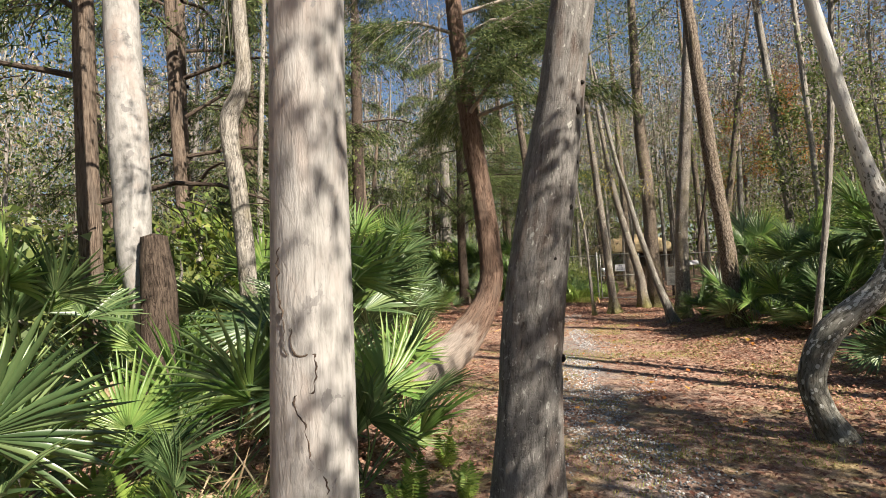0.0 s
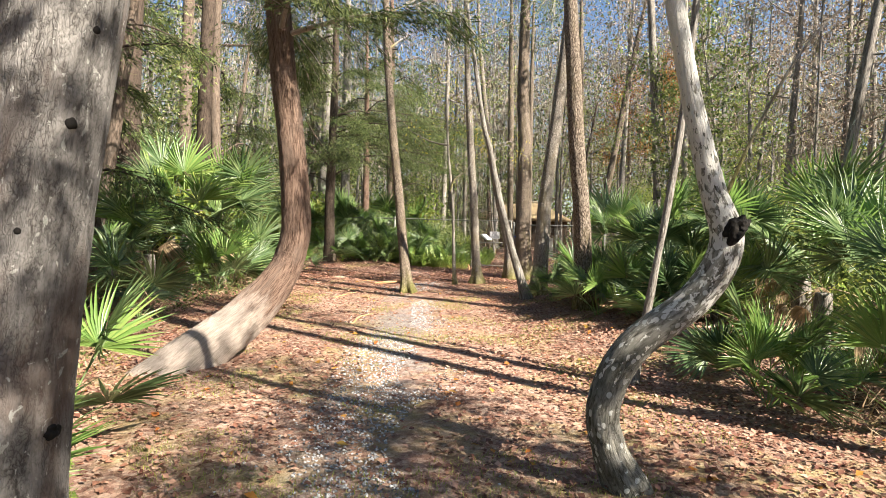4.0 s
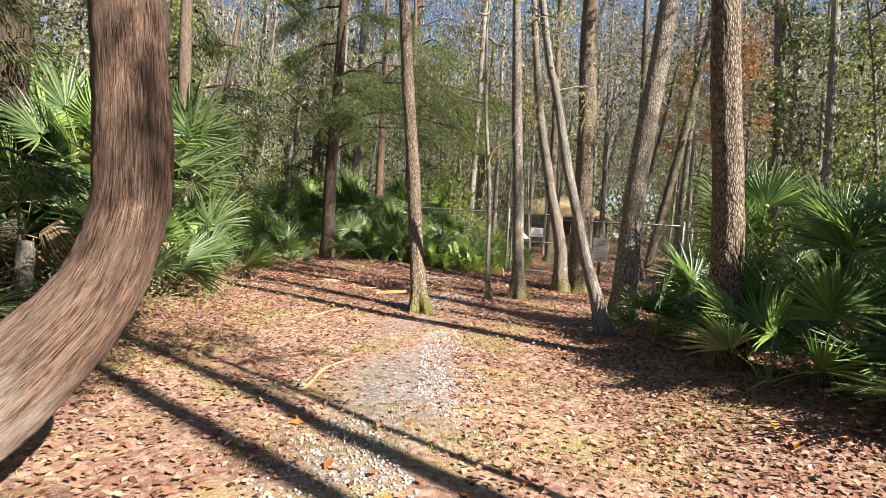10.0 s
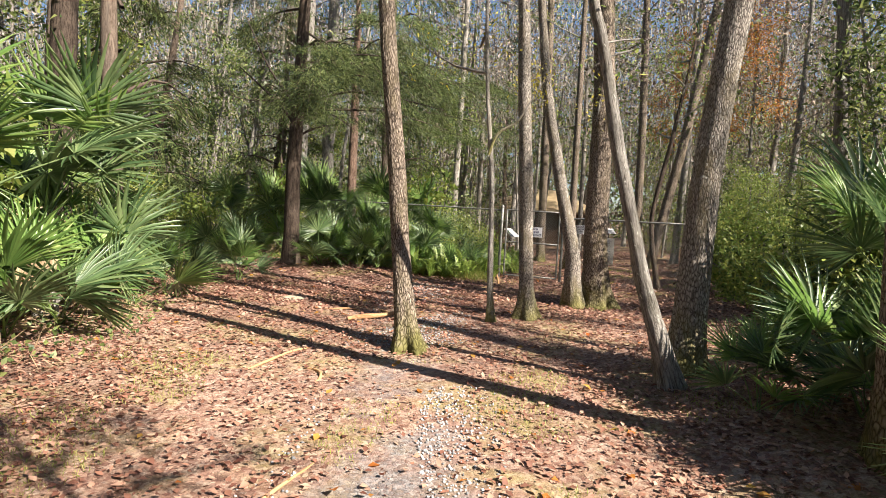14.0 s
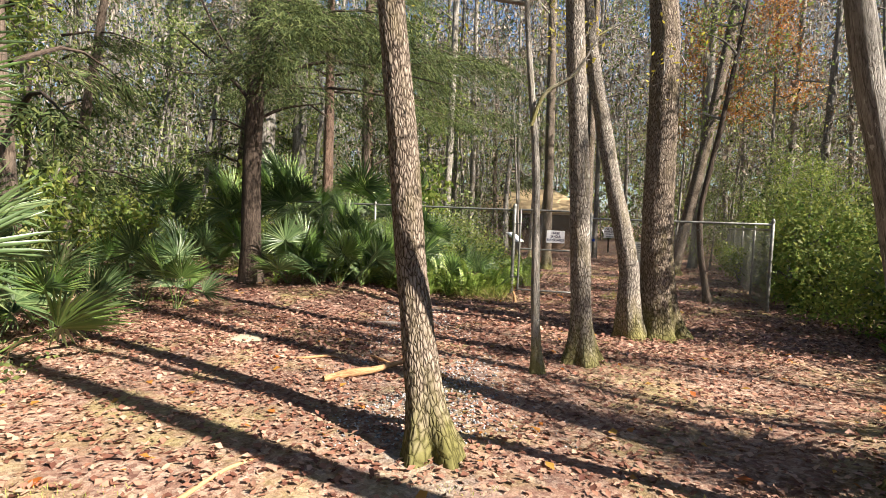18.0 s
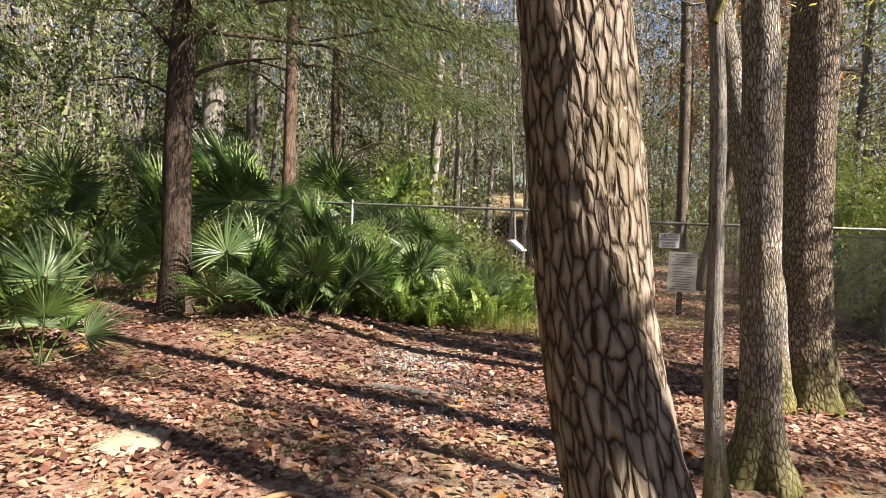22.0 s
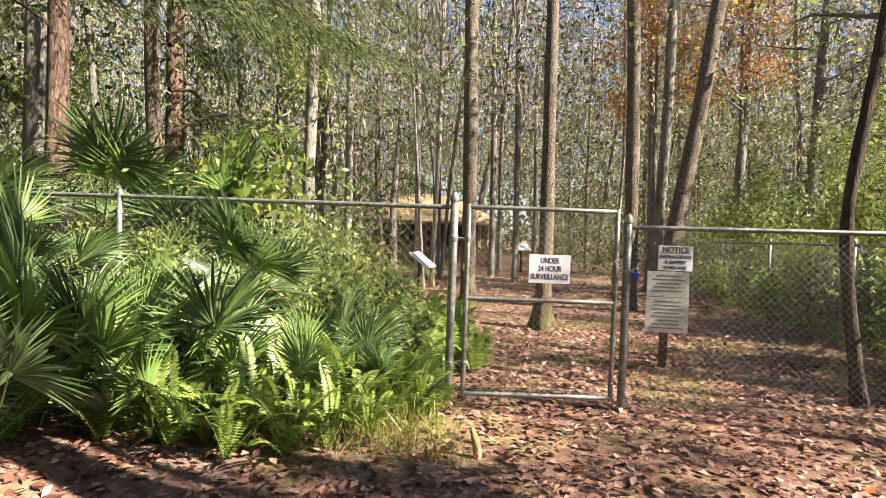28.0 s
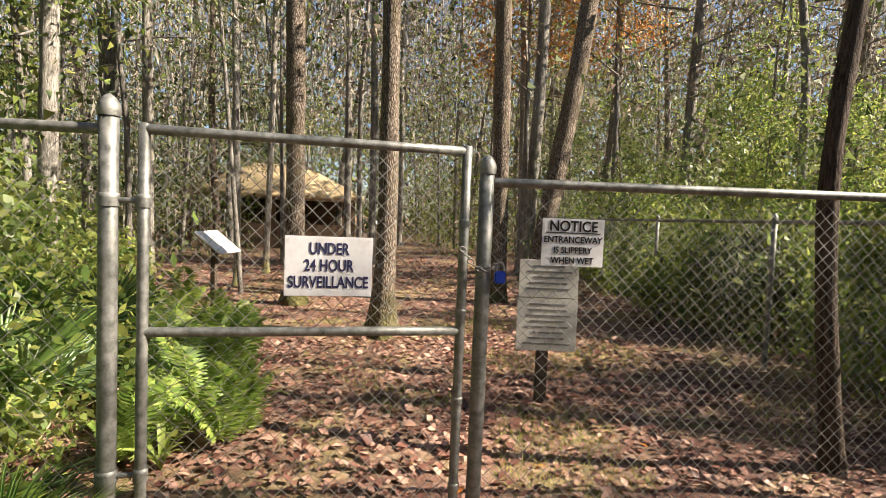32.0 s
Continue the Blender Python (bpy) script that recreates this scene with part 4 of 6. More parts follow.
def palm(label, green, light, dead, height, spread, seed, size=1.0, trunk=0.0):
    """A fan palm: fronds fan out from a short stem, old ones hang."""
    r = np.random.default_rng(seed)
    root = thing("fan_palm", label, "palm", pose(0, 0, 0), "fan palms")
    if trunk:
        part("stem", boot, root, m=Matrix.Diagonal((1, 1, trunk, 1)))
    total = green + light + dead
    for k in range(total):
        a = 360 * (k * 0.381966 + r.uniform(-0.05, 0.05))
        old = k >= green + light
        lift = r.uniform(-45, -15) if old else spread * (0.38 + 0.62 * ((k * 0.618) % 1)) + r.uniform(-6, 6)
        mesh = fans_dead[k % 2] if old else (fans_sunlit[k % 2] if k >= green else fans[k % 4])
        s = size * r.uniform(0.8, 1.15)
        turn = pose(0, 0, trunk + height * r.uniform(0.0, 0.4), 0, 0, a) @ pose(0, 0.03, 0, lift, r.uniform(-35, 35), 0) @ Matrix.Diagonal((s, s, s, 1))
        part("frond", mesh, root, "dry tan hanging frond" if old else "", m=turn)
    return root


PALMS = [
    palm("green fan palm with stiff fan-shaped fronds", 5, 4, 1, 0.25, 80, 1, 1.0),
    palm("fan palm with drying tan fronds at its base", 5, 2, 4, 0.3, 78, 2, 1.0),
    palm("tall fan palm with overlapping fronds and a short stem", 6, 4, 4, 0.4, 82, 3, 1.05, 0.8),
    palm("small low fan palm seedling with upright fronds", 4, 3, 0, 0.08, 85, 4, 0.65),
    palm("bright sunlit fan palm", 4, 6, 2, 0.25, 82, 5, 1.0),
]
SPOTS = [
    # x, y, which, turn, size
    (-1.35, 4.1, 0, 20, 1.0), (-1.75, 4.7, 2, 80, 0.95), (-2.3, 4.0, 0, 140, 1.05), (-2.9, 3.4, 4, 10, 1.0), (-1.5, 5.6, 0, 250, 0.9), (-2.3, 5.6, 1, 33, 1.0), (-3.2, 6.3, 2, 200, 0.95), (-4.1, 4.2, 2, 75, 1.0), (-4.4, 5.8, 1, 300, 1.0), (-1.9, 2.9, 3, 60, 0.75), (-3.0, 2.4, 1, 160, 1.0),
    (4.35, 7.3, 4, 10, 0.85), (5.9, 7.1, 0, 120, 0.95), (6.1, 8.8, 2, 40, 0.9), (4.75, 11.6, 1, 200, 0.95), (4.2, 12.7, 1, 100, 0.8), (5.0, 10.2, 0, 300, 1.0), (5.4, 12.4, 2, 15, 0.85), (5.6, 9.6, 1, 65, 1.0), (4.5, 13.7, 0, 170, 0.75), (5.6, 6.6, 2, 220, 0.95), (5.9, 11.2, 2, 130, 1.0), (6.2, 8.0, 2, 280, 1.0), (4.25, 12.0, 3, 20, 1.1), (6.3, 13.3, 1, 20, 0.9), (5.0, 6.2, 1, 20, 0.9),
    (-3.3, 10.3, 1, 30, 0.95), (-4.1, 11.0, 2, 130, 0.9), (-4.7, 9.6, 0, 260, 1.0), (-4.9, 12.0, 1, 200, 1.0), (-4.4, 8.4, 2, 90, 0.9), (-5.2, 7.4, 0, 350, 1.0),
    (-3.6, 14.1, 4, 40, 1.3), (-3.9, 15.2, 2, 160, 1.4), (-3.35, 16.2, 4, 280, 1.1), (-3.5, 14.8, 4, 190, 1.35), (-4.3, 14.2, 2, 330, 1.5), (-4.6, 13.2, 2, 70, 1.0), (-4.4, 16.6, 2, 10, 1.0), (-3.3, 13.3, 1, 80, 0.85), (-3.4, 17.3, 0, 110, 0.8), (-5.3, 14.6, 2, 240, 1.1),
    (-0.35, 21.3, 0, 35, 0.85), (0.45, 21.75, 4, 215, 0.65), (-1.1, 21.5, 4, 120, 0.75), (-0.75, 21.15, 3, 60, 1.2), (1.25, 22.1, 4, 80, 0.6), (-1.7, 21.4, 3, 160, 1.2), (2.25, 22.15, 4, 300, 0.5), (1.95, 22.15, 4, 60, 0.5), (-0.1, 22.1, 4, 70, 0.85), (-0.9, 22.2, 1, 190, 0.8), (0.8, 22.35, 4, 20, 0.75), (1.6, 22.4, 4, 130, 0.65), (-2.0, 24.0, 2, 20, 1.15), (-0.2, 24.6, 1, 140, 1.1), (1.0, 24.2, 1, 260, 0.9), (2.0, 23.9, 4, 40, 0.8),
    (3.78, 10.75, 4, 200, 0.85), (4.35, 10.9, 0, 60, 0.95), (4.6, 9.95, 1, 140, 0.9), (3.45, 12.55, 3, 190, 0.9), (4.1, 6.7, 4, 150, 0.75), (4.15, 12.3, 0, 330, 0.95), (4.9, 11.0, 2, 200, 1.0), (4.9, 12.9, 2, 300, 1.0), (5.6, 10.4, 2, 20, 1.1), (6.4, 9.6, 2, 110, 1.1),
    (-2.95, 19.5, 3, 15, 1.2), (-3.6, 19.9, 3, 100, 1.2), (-4.2, 20.6, 0, 200, 0.9), (-5.0, 19.6, 1, 55, 0.9), (-3.6, 22.2, 0, 30, 0.9), (-4.6, 22.8, 2, 130, 0.9), (-2.9, 22.9, 0, 75, 0.9),
    (-1.5, 21.9, 3, 10, 1.2), (-1.6, 22.8, 1, 220, 0.95), (-0.7, 22.9, 2, 20, 0.75), (-0.1, 22.6, 0, 310, 0.9), (0.45, 22.2, 0, 150, 0.95), (0.9, 22.75, 2, 60, 0.75), (1.5, 22.55, 4, 190, 0.75), (1.95, 22.45, 4, 250, 0.6), (-0.3, 21.9, 3, 45, 1.4),
    (-2.4, 25.2, 2, 0, 1.25), (-0.9, 25.5, 2, 100, 1.2), (0.4, 25.3, 2, 200, 1.15), (1.5, 24.4, 1, 300, 1.1), (-3.8, 25.4, 2, 30, 1.1), (-5.4, 25.2, 1, 60, 1.1), (2.2, 25.2, 0, 60, 0.9),
]
first = {}
for x, y, which, turn, size in SPOTS:
    m = pose(x, y, relief(x, y), 0, 0, turn) @ Matrix.Diagonal((size, size, size, 1))
    if which in first:
        copy_thing(PALMS[which], m)
    else:
        first[which] = m
for which, m in first.items():
    PALMS[which].matrix_basis = m


# ---- ferns ----
def fern_frond(rng, length, pairs, mat, arch):
    """An arching fern frond along +Y with pairs of leaflets."""
    t = np.linspace(0.12, 1, pairs)
    y = length * t * (1 - 0.18 * t)
    z = arch * length * np.sin(t * 2.4) * 0.6
    c = np.stack([np.zeros_like(t), y, z], axis=1)
    w = length * 0.24 * np.sin(np.clip(t * 1.05 + 0.12, 0, 1) * math.pi) ** 0.7 + 0.006
    clouds = []
    for sgn in (-1, 1):
        way = np.stack([np.full_like(t, sgn * 0.93), np.full_like(t, 0.32), np.full_like(t, -0.12)], axis=1) + rng.normal(size=(pairs, 3)) * 0.05
        way /= np.linalg.norm(way, axis=1)[:, None]
        clouds.append(blades(c, way, np.tile([0, 1.0, 0.1], (pairs, 1)), w, np.full(pairs, length / pairs * 1.0)))
    clouds.append(blades(c[:-1], np.diff(c, axis=0) / np.linalg.norm(np.diff(c, axis=0), axis=1)[:, None], np.tile([1.0, 0, 0], (pairs - 1, 1)), np.linalg.norm(np.diff(c, axis=0), axis=1) * 1.3, np.full(pairs - 1, 0.008)))
    V, F = merge(clouds)
    return mesh_np("frond", V, F, mat, smooth=False)


FRONDS = [fern_frond(rng, 0.55, 22, FERN, 0.5), fern_frond(rng, 0.45, 20, FERN, 0.35), fern_frond(rng, 0.62, 26, FERN, 0.6)]


def fern(seed):
    r = np.random.default_rng(seed)
    root = thing("fern", "bright green fern with arching pinnate fronds", "fern", pose(0, 0, 0), "ferns")
    for k in range(11):
        s = r.uniform(0.7, 1.1)
        part("frond", FRONDS[k % 3], root, m=pose(0, 0, 0.02, 0, 0, k * 137.5) @ pose(0, 0, 0, r.uniform(25, 65), r.uniform(-15, 15), 0) @ Matrix.Diagonal((s, s, s, 1)))
    return root


FERNS = [fern(1), fern(2)]


def sword_frond(rng, length, pairs, arch):
    """A long narrow frond along +Y with many short leaflets."""
    t = np.linspace(0.05, 1, pairs)
    c = np.stack([np.zeros_like(t), length * t * (1 - 0.2 * t), arch * length * np.sin(t * 2.2) * 0.7], axis=1)
    w = 0.062 * np.sin(np.clip(t * 0.93 + 0.1, 0, 1) * math.pi) ** 0.45 + 0.006
    clouds = []
    for sgn in (-1, 1):
        way = np.stack([np.full_like(t, sgn * 0.97), np.full_like(t, 0.2), np.full_like(t, -0.1)], axis=1) + rng.normal(size=(pairs, 3)) * 0.04
        way /= np.linalg.norm(way, axis=1)[:, None]
        clouds.append(blades(c, way, np.tile([0, 1.0, 0.1], (pairs, 1)), w, np.full(pairs, length / pairs * 1.15)))
    V, F = merge(clouds)
    return mesh_np("frond", V, F, FERN, smooth=False)


SWORDS = [sword_frond(rng, 0.75, 34, 0.45), sword_frond(rng, 0.6, 30, 0.6), sword_frond(rng, 0.85, 36, 0.3)]
sword_fern = thing("sword_fern", "yellow-green sword fern with long narrow fronds", "fern", pose(0, 0, 0), "sword ferns")
for k in range(10):
    s = 0.75 + 0.35 * ((k * 0.618) % 1)
    part("frond", SWORDS[k % 3], sword_fern, m=pose(0, 0, 0.02, 0, 0, k * 137.5) @ pose(0, 0, 0, 12 + 48 * ((k * 0.37) % 1), -14 + 28 * ((k * 0.71) % 1), 0) @ Matrix.Diagonal((s, s, s, 1)))
for k, (x, y, s) in enumerate(((1.0, 21.55, 1.0), (1.35, 21.62, 0.95), (1.7, 21.7, 1.05), (0.55, 21.6, 1.0), (2.0, 21.85, 0.9), (0.15, 21.65, 0.9), (1.2, 21.95, 1.1), (1.75, 22.05, 1.0), (-0.3, 21.5, 0.9), (2.3, 21.95, 0.8), (-0.8, 21.55, 0.9), (0.7, 22.0, 1.0), (1.55, 21.45, 0.75), (1.85, 21.6, 0.8), (1.25, 21.35, 0.8), (0.9, 21.35, 0.8), (2.1, 21.85, 0.75))):
    m = pose(x, y, relief(x, y), 0, 0, k * 61) @ Matrix.Diagonal((s, s, s, 1))
    if k:
        copy_thing(sword_fern, m)
    else:
        sword_fern.matrix_basis = m
FERN_SPOTS = [(-1.25, 2.2, 1.1), (-1.0, 2.5, 1.0), (-1.5, 1.95, 1.1), (-0.7, 3.0, 0.7), (-0.9, 3.6, 0.7), (-0.6, 3.9, 0.6), (-1.2, 3.2, 0.8), (-0.35, 4.3, 0.5), (-0.8, 4.5, 0.6), (-2.0, 2.4, 0.9), (-2.4, 3.0, 0.9), (-1.1, 1.6, 0.8), (-1.1, 4.9, 0.6),
              (1.1, 22.1, 0.9), (1.5, 22.05, 0.9), (1.85, 22.05, 0.95), (2.2, 22.15, 0.9), (2.4, 22.3, 0.9), (0.85, 22.3, 0.8), (1.3, 22.35, 1.0), (2.0, 22.35, 0.9), (0.6, 21.95, 0.8), (0.2, 22.4, 0.8), (-0.5, 22.3, 0.8), (-1.0, 22.3, 0.8), (2.5, 22.1, 0.7), (3.1, 26.4, 0.9), (2.6, 24.5, 1.0), (2.2, 23.8, 1.0), (2.9, 25.4, 1.0), (3.4, 28, 1.1), (3.0, 27.2, 1.0)] + [(2.75 + 0.16 * (k % 5) + 0.1 * (k // 5), 23.3 + 0.62 * (k // 5) + 0.13 * (k % 3), 0.85 + 0.1 * (k % 4)) for k in range(25)]
for k, (x, y, s) in enumerate(FERN_SPOTS):
    m = pose(x, y, relief(x, y), 0, 0, k * 77) @ Matrix.Diagonal((s, s, s, 1))
    if k < 2:
        FERNS[k].matrix_basis = m
    else:
        copy_thing(FERNS[k % 2], m)


def strap(r, length, width):
    """One arching strap leaf along +Y, with a keel."""
    rows = []
    for u, w in ((0, 0.25), (0.25, 0.8), (0.55, 1.0), (0.82, 0.7), (1.0, 0.05)):
        c = np.array([0.0, length * u * (1 - 0.2 * u), length * (0.75 * u - 0.65 * u * u)])
        rows += [c + np.array([-width * w / 2, 0, width * w * 0.2]), c, c + np.array([width * w / 2, 0, width * w * 0.2])]
    q = np.array([[b, b + 1, b + 4, b + 3] for b in (0, 3, 6, 9)] + [[b + 1, b + 2, b + 5, b + 4] for b in (0, 3, 6, 9)])
    return mesh_np("leaf", np.array(rows), q, FERN, smooth=False)


STRAPS = [strap(rng, 0.42, 0.05), strap(rng, 0.34, 0.045), strap(rng, 0.5, 0.05)]
strap_fern = thing("strap_fern", "bright green strap-leaved fern at the bed's edge", "fern", pose(0, 0, 0), "strap ferns")
for k in range(13):
    s = 0.75 + 0.4 * ((k * 0.618) % 1)
    part("leaf", STRAPS[k % 3], strap_fern, m=pose(0, 0, 0, 0, 0, k * 137.5) @ pose(0, 0, 0, 10 + 45 * ((k * 0.37) % 1), 0, 0) @ Matrix.Diagonal((s, s, s, 1)))
STRAP_SPOTS = [(0.75, 21.75, 0.9), (1.05, 21.85, 1.0), (1.35, 21.8, 1.1), (1.6, 21.85, 1.0), (1.85, 21.85, 1.1), (2.1, 21.95, 1.0), (2.35, 22.05, 0.9), (1.5, 22.1, 1.2), (1.95, 22.15, 1.1), (0.4, 21.8, 0.9), (0.1, 21.9, 0.9), (-0.4, 21.7, 0.8), (-0.9, 21.8, 0.9), (-1.3, 21.6, 0.8), (2.45, 22.2, 0.9), (-1.9, 21.3, 0.8), (3.0, 24.2, 1.0), (3.3, 25.6, 1.1), (3.6, 27.0, 1.2), (3.2, 26.8, 1.2), (2.9, 23.2, 0.9)]
for k, (x, y, s) in enumerate(STRAP_SPOTS):
    m = pose(x, y, relief(x, y), 0, 0, k * 53) @ Matrix.Diagonal((s, s, s, 1))
    if k:
        copy_thing(strap_fern, m)
    else:
        strap_fern.matrix_basis = m


# ---- woods around ----
def woodland(kind, seed):
    """One tree of the surrounding woods, at the origin."""
    r = np.random.default_rng(seed)
    h = {"bare": 15, "cedar": 11, "broad": 9, "autumn": 11, "pole": 13}[kind] * r.uniform(0.9, 1.1)
    rad = {"bare": 0.13, "cedar": 0.12, "broad": 0.07, "autumn": 0.09, "pole": 0.07}[kind]
    label = {"bare": "tall grey winter tree hung with moss", "cedar": "dark evergreen cedar with drooping boughs", "broad": "young broadleaf tree with light green leaves", "autumn": "tree with orange autumn leaves", "pole": "thin straight bare pole tree"}[kind]
    root = thing("tree", label, "tree", pose(0, 0, 0), "woodland trees")
    lx, ly = r.normal(size=2) * 0.5
    V, F, G = tube([(0, 0, -0.2, rad * 1.35), (lx * 0.05, ly * 0.05, 0.6, rad), (lx * 0.3 + r.normal() * 0.1, ly * 0.3, h * 0.3, rad * 0.85), (lx * 0.7, ly * 0.7 + r.normal() * 0.15, h * 0.65, rad * 0.55), (lx, ly, h, 0.02)], 12, 26, 0.12, 0, 0.4, seed)
    part("trunk", mesh_np("trunk", V, F, {"cedar": TIMBER, "bare": WOODS, "pole": WOODS}.get(kind, WOODS), G), root)
    if kind == "cedar":
        cedar_crown(root, r, 1.6, h, 2.6, 17, 300)
    elif kind == "bare":
        twig_crown(root, r, h * 0.25, h, 2.8, 16, 2000, TWIG, 0.11, 26, top=(lx, ly), three=True)
    elif kind == "pole":
        twig_crown(root, r, h * 0.35, h, 1.8, 10, 800, TWIG if seed % 2 else BROAD, 0.09, 10, top=(lx, ly), three=True)
    elif kind == "broad":
        twig_crown(root, r, 0.9, h, 2.3, 18, 3200, SUNLEAF if seed % 2 else BROAD, 0.14, 6, top=(lx, ly), three=True)
    else:
        twig_crown(root, r, h * 0.45, h, 2.2, 14, 5000, ORANGE, 0.10, 4, top=(lx, ly), three=True)
    return root


def bush(seed, mat):
    r = np.random.default_rng(seed)
    root = thing("shrub", "leafy evergreen shrub at the wood's edge", "shrub", pose(0, 0, 0), "shrubs")
    twig_crown(root, r, 0.1, 1.1, 0.9, 9, 1200, mat, 0.10, three=True)
    return root


KINDS = [woodland("bare", 1), woodland("bare", 2), woodland("cedar", 3), woodland("cedar", 4), woodland("broad", 5), woodland("broad", 6), woodland("autumn", 7), woodland("pole", 8), woodland("pole", 9)]
BUSHES = [bush(21, BROAD), bush(22, SUNLEAF)]
placed = []
used = set()


def put(proto, x, y, s):
    m = pose(x, y, relief(x, y), 0, 0, wr.uniform(0, 360)) @ Matrix.Diagonal((s, s, s * wr.uniform(0.9, 1.15), 1))
    if proto.name in used:
        copy_thing(proto, m)
    else:
        used.add(proto.name)
        proto.matrix_basis = m


wr = np.random.default_rng(77)


def scatter(n, x0, x1, y0, y1, weights, gap, keep):
    tries = 0
    while n > 0 and tries < 4000:
        tries += 1
        x, y = wr.uniform(x0, x1), wr.uniform(y0, y1)
        if not keep(x, y) or any((x - a) ** 2 + (y - b) ** 2 < gap ** 2 for a, b in placed):
            continue
        placed.append((x, y))
        put(KINDS[wr.choice(len(KINDS), p=np.array(weights) / sum(weights))], x, y, wr.uniform(0.8, 1.2))
        n -= 1


def fence_y(x):
    return 22.33 - 0.455 * (x - 2.7)


scatter(30, -14, -4.6, -3, 27, (2, 2, 5, 5, 1, 2, 0, 2, 1), 1.2, lambda x, y: True)
# right-hand trees held to one sunward strip, which sets where their shade falls
scatter(5, 7.8, 17, 3, 17, (1, 1, 0.4, 0.4, 0.5, 0.5, 0, 5, 5), 1.3, lambda x, y: 13.3 < 0.6 * x + 0.8 * y < 13.9)
scatter(4, 7.5, 20, -14, 1, (2, 1, 0, 0, 0, 0, 0, 3, 3), 2.2, lambda x, y: True)
scatter(6, -16, 2, -18, -4, (2, 2, 2, 2, 1, 1, 0, 1, 1), 2.0, lambda x, y: True)
scatter(20, -14, 3.0, 27.2, 38, (4, 4, 1.2, 1.2, 1, 1, 0, 4, 4), 1.2, lambda x, y: True)
scatter(6, 10.5, 18, 25, 36, (1, 1, 0, 0, 5, 0.5, 0, 2, 2), 1.3, lambda x, y: y < 17 + 2.0 * (x - 6.0))
scatter(14, 3.0, 22, 32, 42, (3, 3, 0.5, 0.5, 0.6, 0.6, 0.3, 5, 5), 1.3, lambda x, y: abs((x - 3.4) - (y - 22) * 0.5) > 1.6 or y > 38)
# added trees, mostly out of view, placed to shade the floor and trunks
for x, y, k, s in ((3.3, 0.8, 5, 0.55), (4.2, -2.3, 7, 0.5), (8.7, 12.9, 8, 0.6), (12.0, 10.3, 0, 1.0), (13.9, 11.6, 8, 1.0), (12.8, 15.4, 0, 0.75), (11.5, 15.0, 7, 0.85), (15.0, 20.5, 0, 0.9), (17.0, 22.0, 1, 0.9), (16.5, 25.0, 0, 0.9), (18.0, 27.0, 1, 1.0), (11.6, 18.2, 1, 0.8), (14.2, 16.7, 0, 0.9), (13.2, 18.4, 1, 0.75), (10.9, 19.0, 7, 0.8), (5.1, 0.2, 5, 0.95), (6.6, 1.0, 5, 0.9), (7.9, 0.2, 5, 1.0), (8.9, -1.2, 4, 1.0), (6.2, -1.6, 5, 1.0), (11.5, 0.5, 5, 0.8)):
    put(KINDS[k], x, y, s)
# more added trees, to shade the first trunks and the ground before the gate
for x, y, k, s in ((2.55, 0.95, 5, 0.6), (2.1, -0.4, 5, 0.5), (7.8, 16.2, 5, 0.75), (9.0, 16.2, 5, 0.85)):
    put(KINDS[k], x, y, s)
for x, y, k, s in ((11.2, 31.0, 6, 0.9), (13.4, 30.2, 6, 1.0), (10.6, 28.8, 5, 0.45)):
    put(KINDS[k], x, y, s)
for x0, x1, y0, y1, n in ((-8, -4.8, 0, 26, 26), (7.0, 9.5, 4, 19.5, 18), (7.9, 10.5, 20, 33, 20), (-14, 2.0, 26, 34, 20)):
    for _ in range(n):
        x, y = wr.uniform(x0, x1), wr.uniform(y0, y1)
        b = BUSHES[wr.integers(0, 2) if x < 6.0 else int(wr.uniform(0, 1) < 0.85)]
        if x > 7.8 and y > 19.5 and x < 7.2 + (y - 20.5) * 0.45:
            continue
        put(b, x, y, wr.uniform(0.7, 1.5) if x < 6.5 else wr.uniform(0.5, 0.95))

# shrubs and whips behind the side fence
for k in range(26):
    f, off = wr.uniform(0, 1), wr.uniform(0.5, 2.4)
    x, y = 7.0 + 5.2 * f + off * 0.886, 20.55 + 9.95 * f - off * 0.463
    if k % 2:
        put(KINDS[4], x, y, wr.uniform(0.26, 0.42))
    else:
        put(BUSHES[1], x, y, wr.uniform(0.55, 0.95))

far_cedar = stem("cedar_tree", "cedar behind the fence with long drooping boughs", CEDAR, [(-1.7, 26.6, 0, 0.2), (-1.7, 26.6, 0.6, 0.16), (-1.72, 26.6, 3, 0.14), (-1.75, 26.6, 6, 0.11), (-1.8, 26.6, 10, 0.04)], 18, 50, 0.12, 0.004, 0.5, 7, group="woodland trees")
cedar_crown(far_cedar, wr, 4.6, 7.5, 6.5, 7, 2600, towards=-0.12, leaf_len=0.12, leaf_wide=0.016)
cedar_crown(far_cedar, wr, 3.8, 9.5, 2.6, 10, 700, leaf_len=0.12, leaf_wide=0.018)

# single trunks that stand clear behind the fence: foot x, y, top lean x, height, radius
for x, y, lean, h, rad, mat in TRUNKS:
    t = stem("tree", "tall moss-hung trunk behind the fence", mat, [(x, y, 0, rad * 1.25), (x + lean * 0.02, y, 0.6, rad), (x + lean * 0.35, y, h * 0.35, rad * 0.92), (x + lean * 0.7, y + 0.2, h * 0.7, rad * 0.75), (x + lean, y + 0.2, h, 0.03)], 18, 50, 0.12, 0.004, 0.5, int(x * 7) % 19, group="woodland trees")
    twig_crown(t, wr, h * (0.45 if y > 20 else 0.7), h, 2.4 if y > 20 else 1.2, 8, 900, TWIG, 0.13, 16, top=(lean, 0.2))


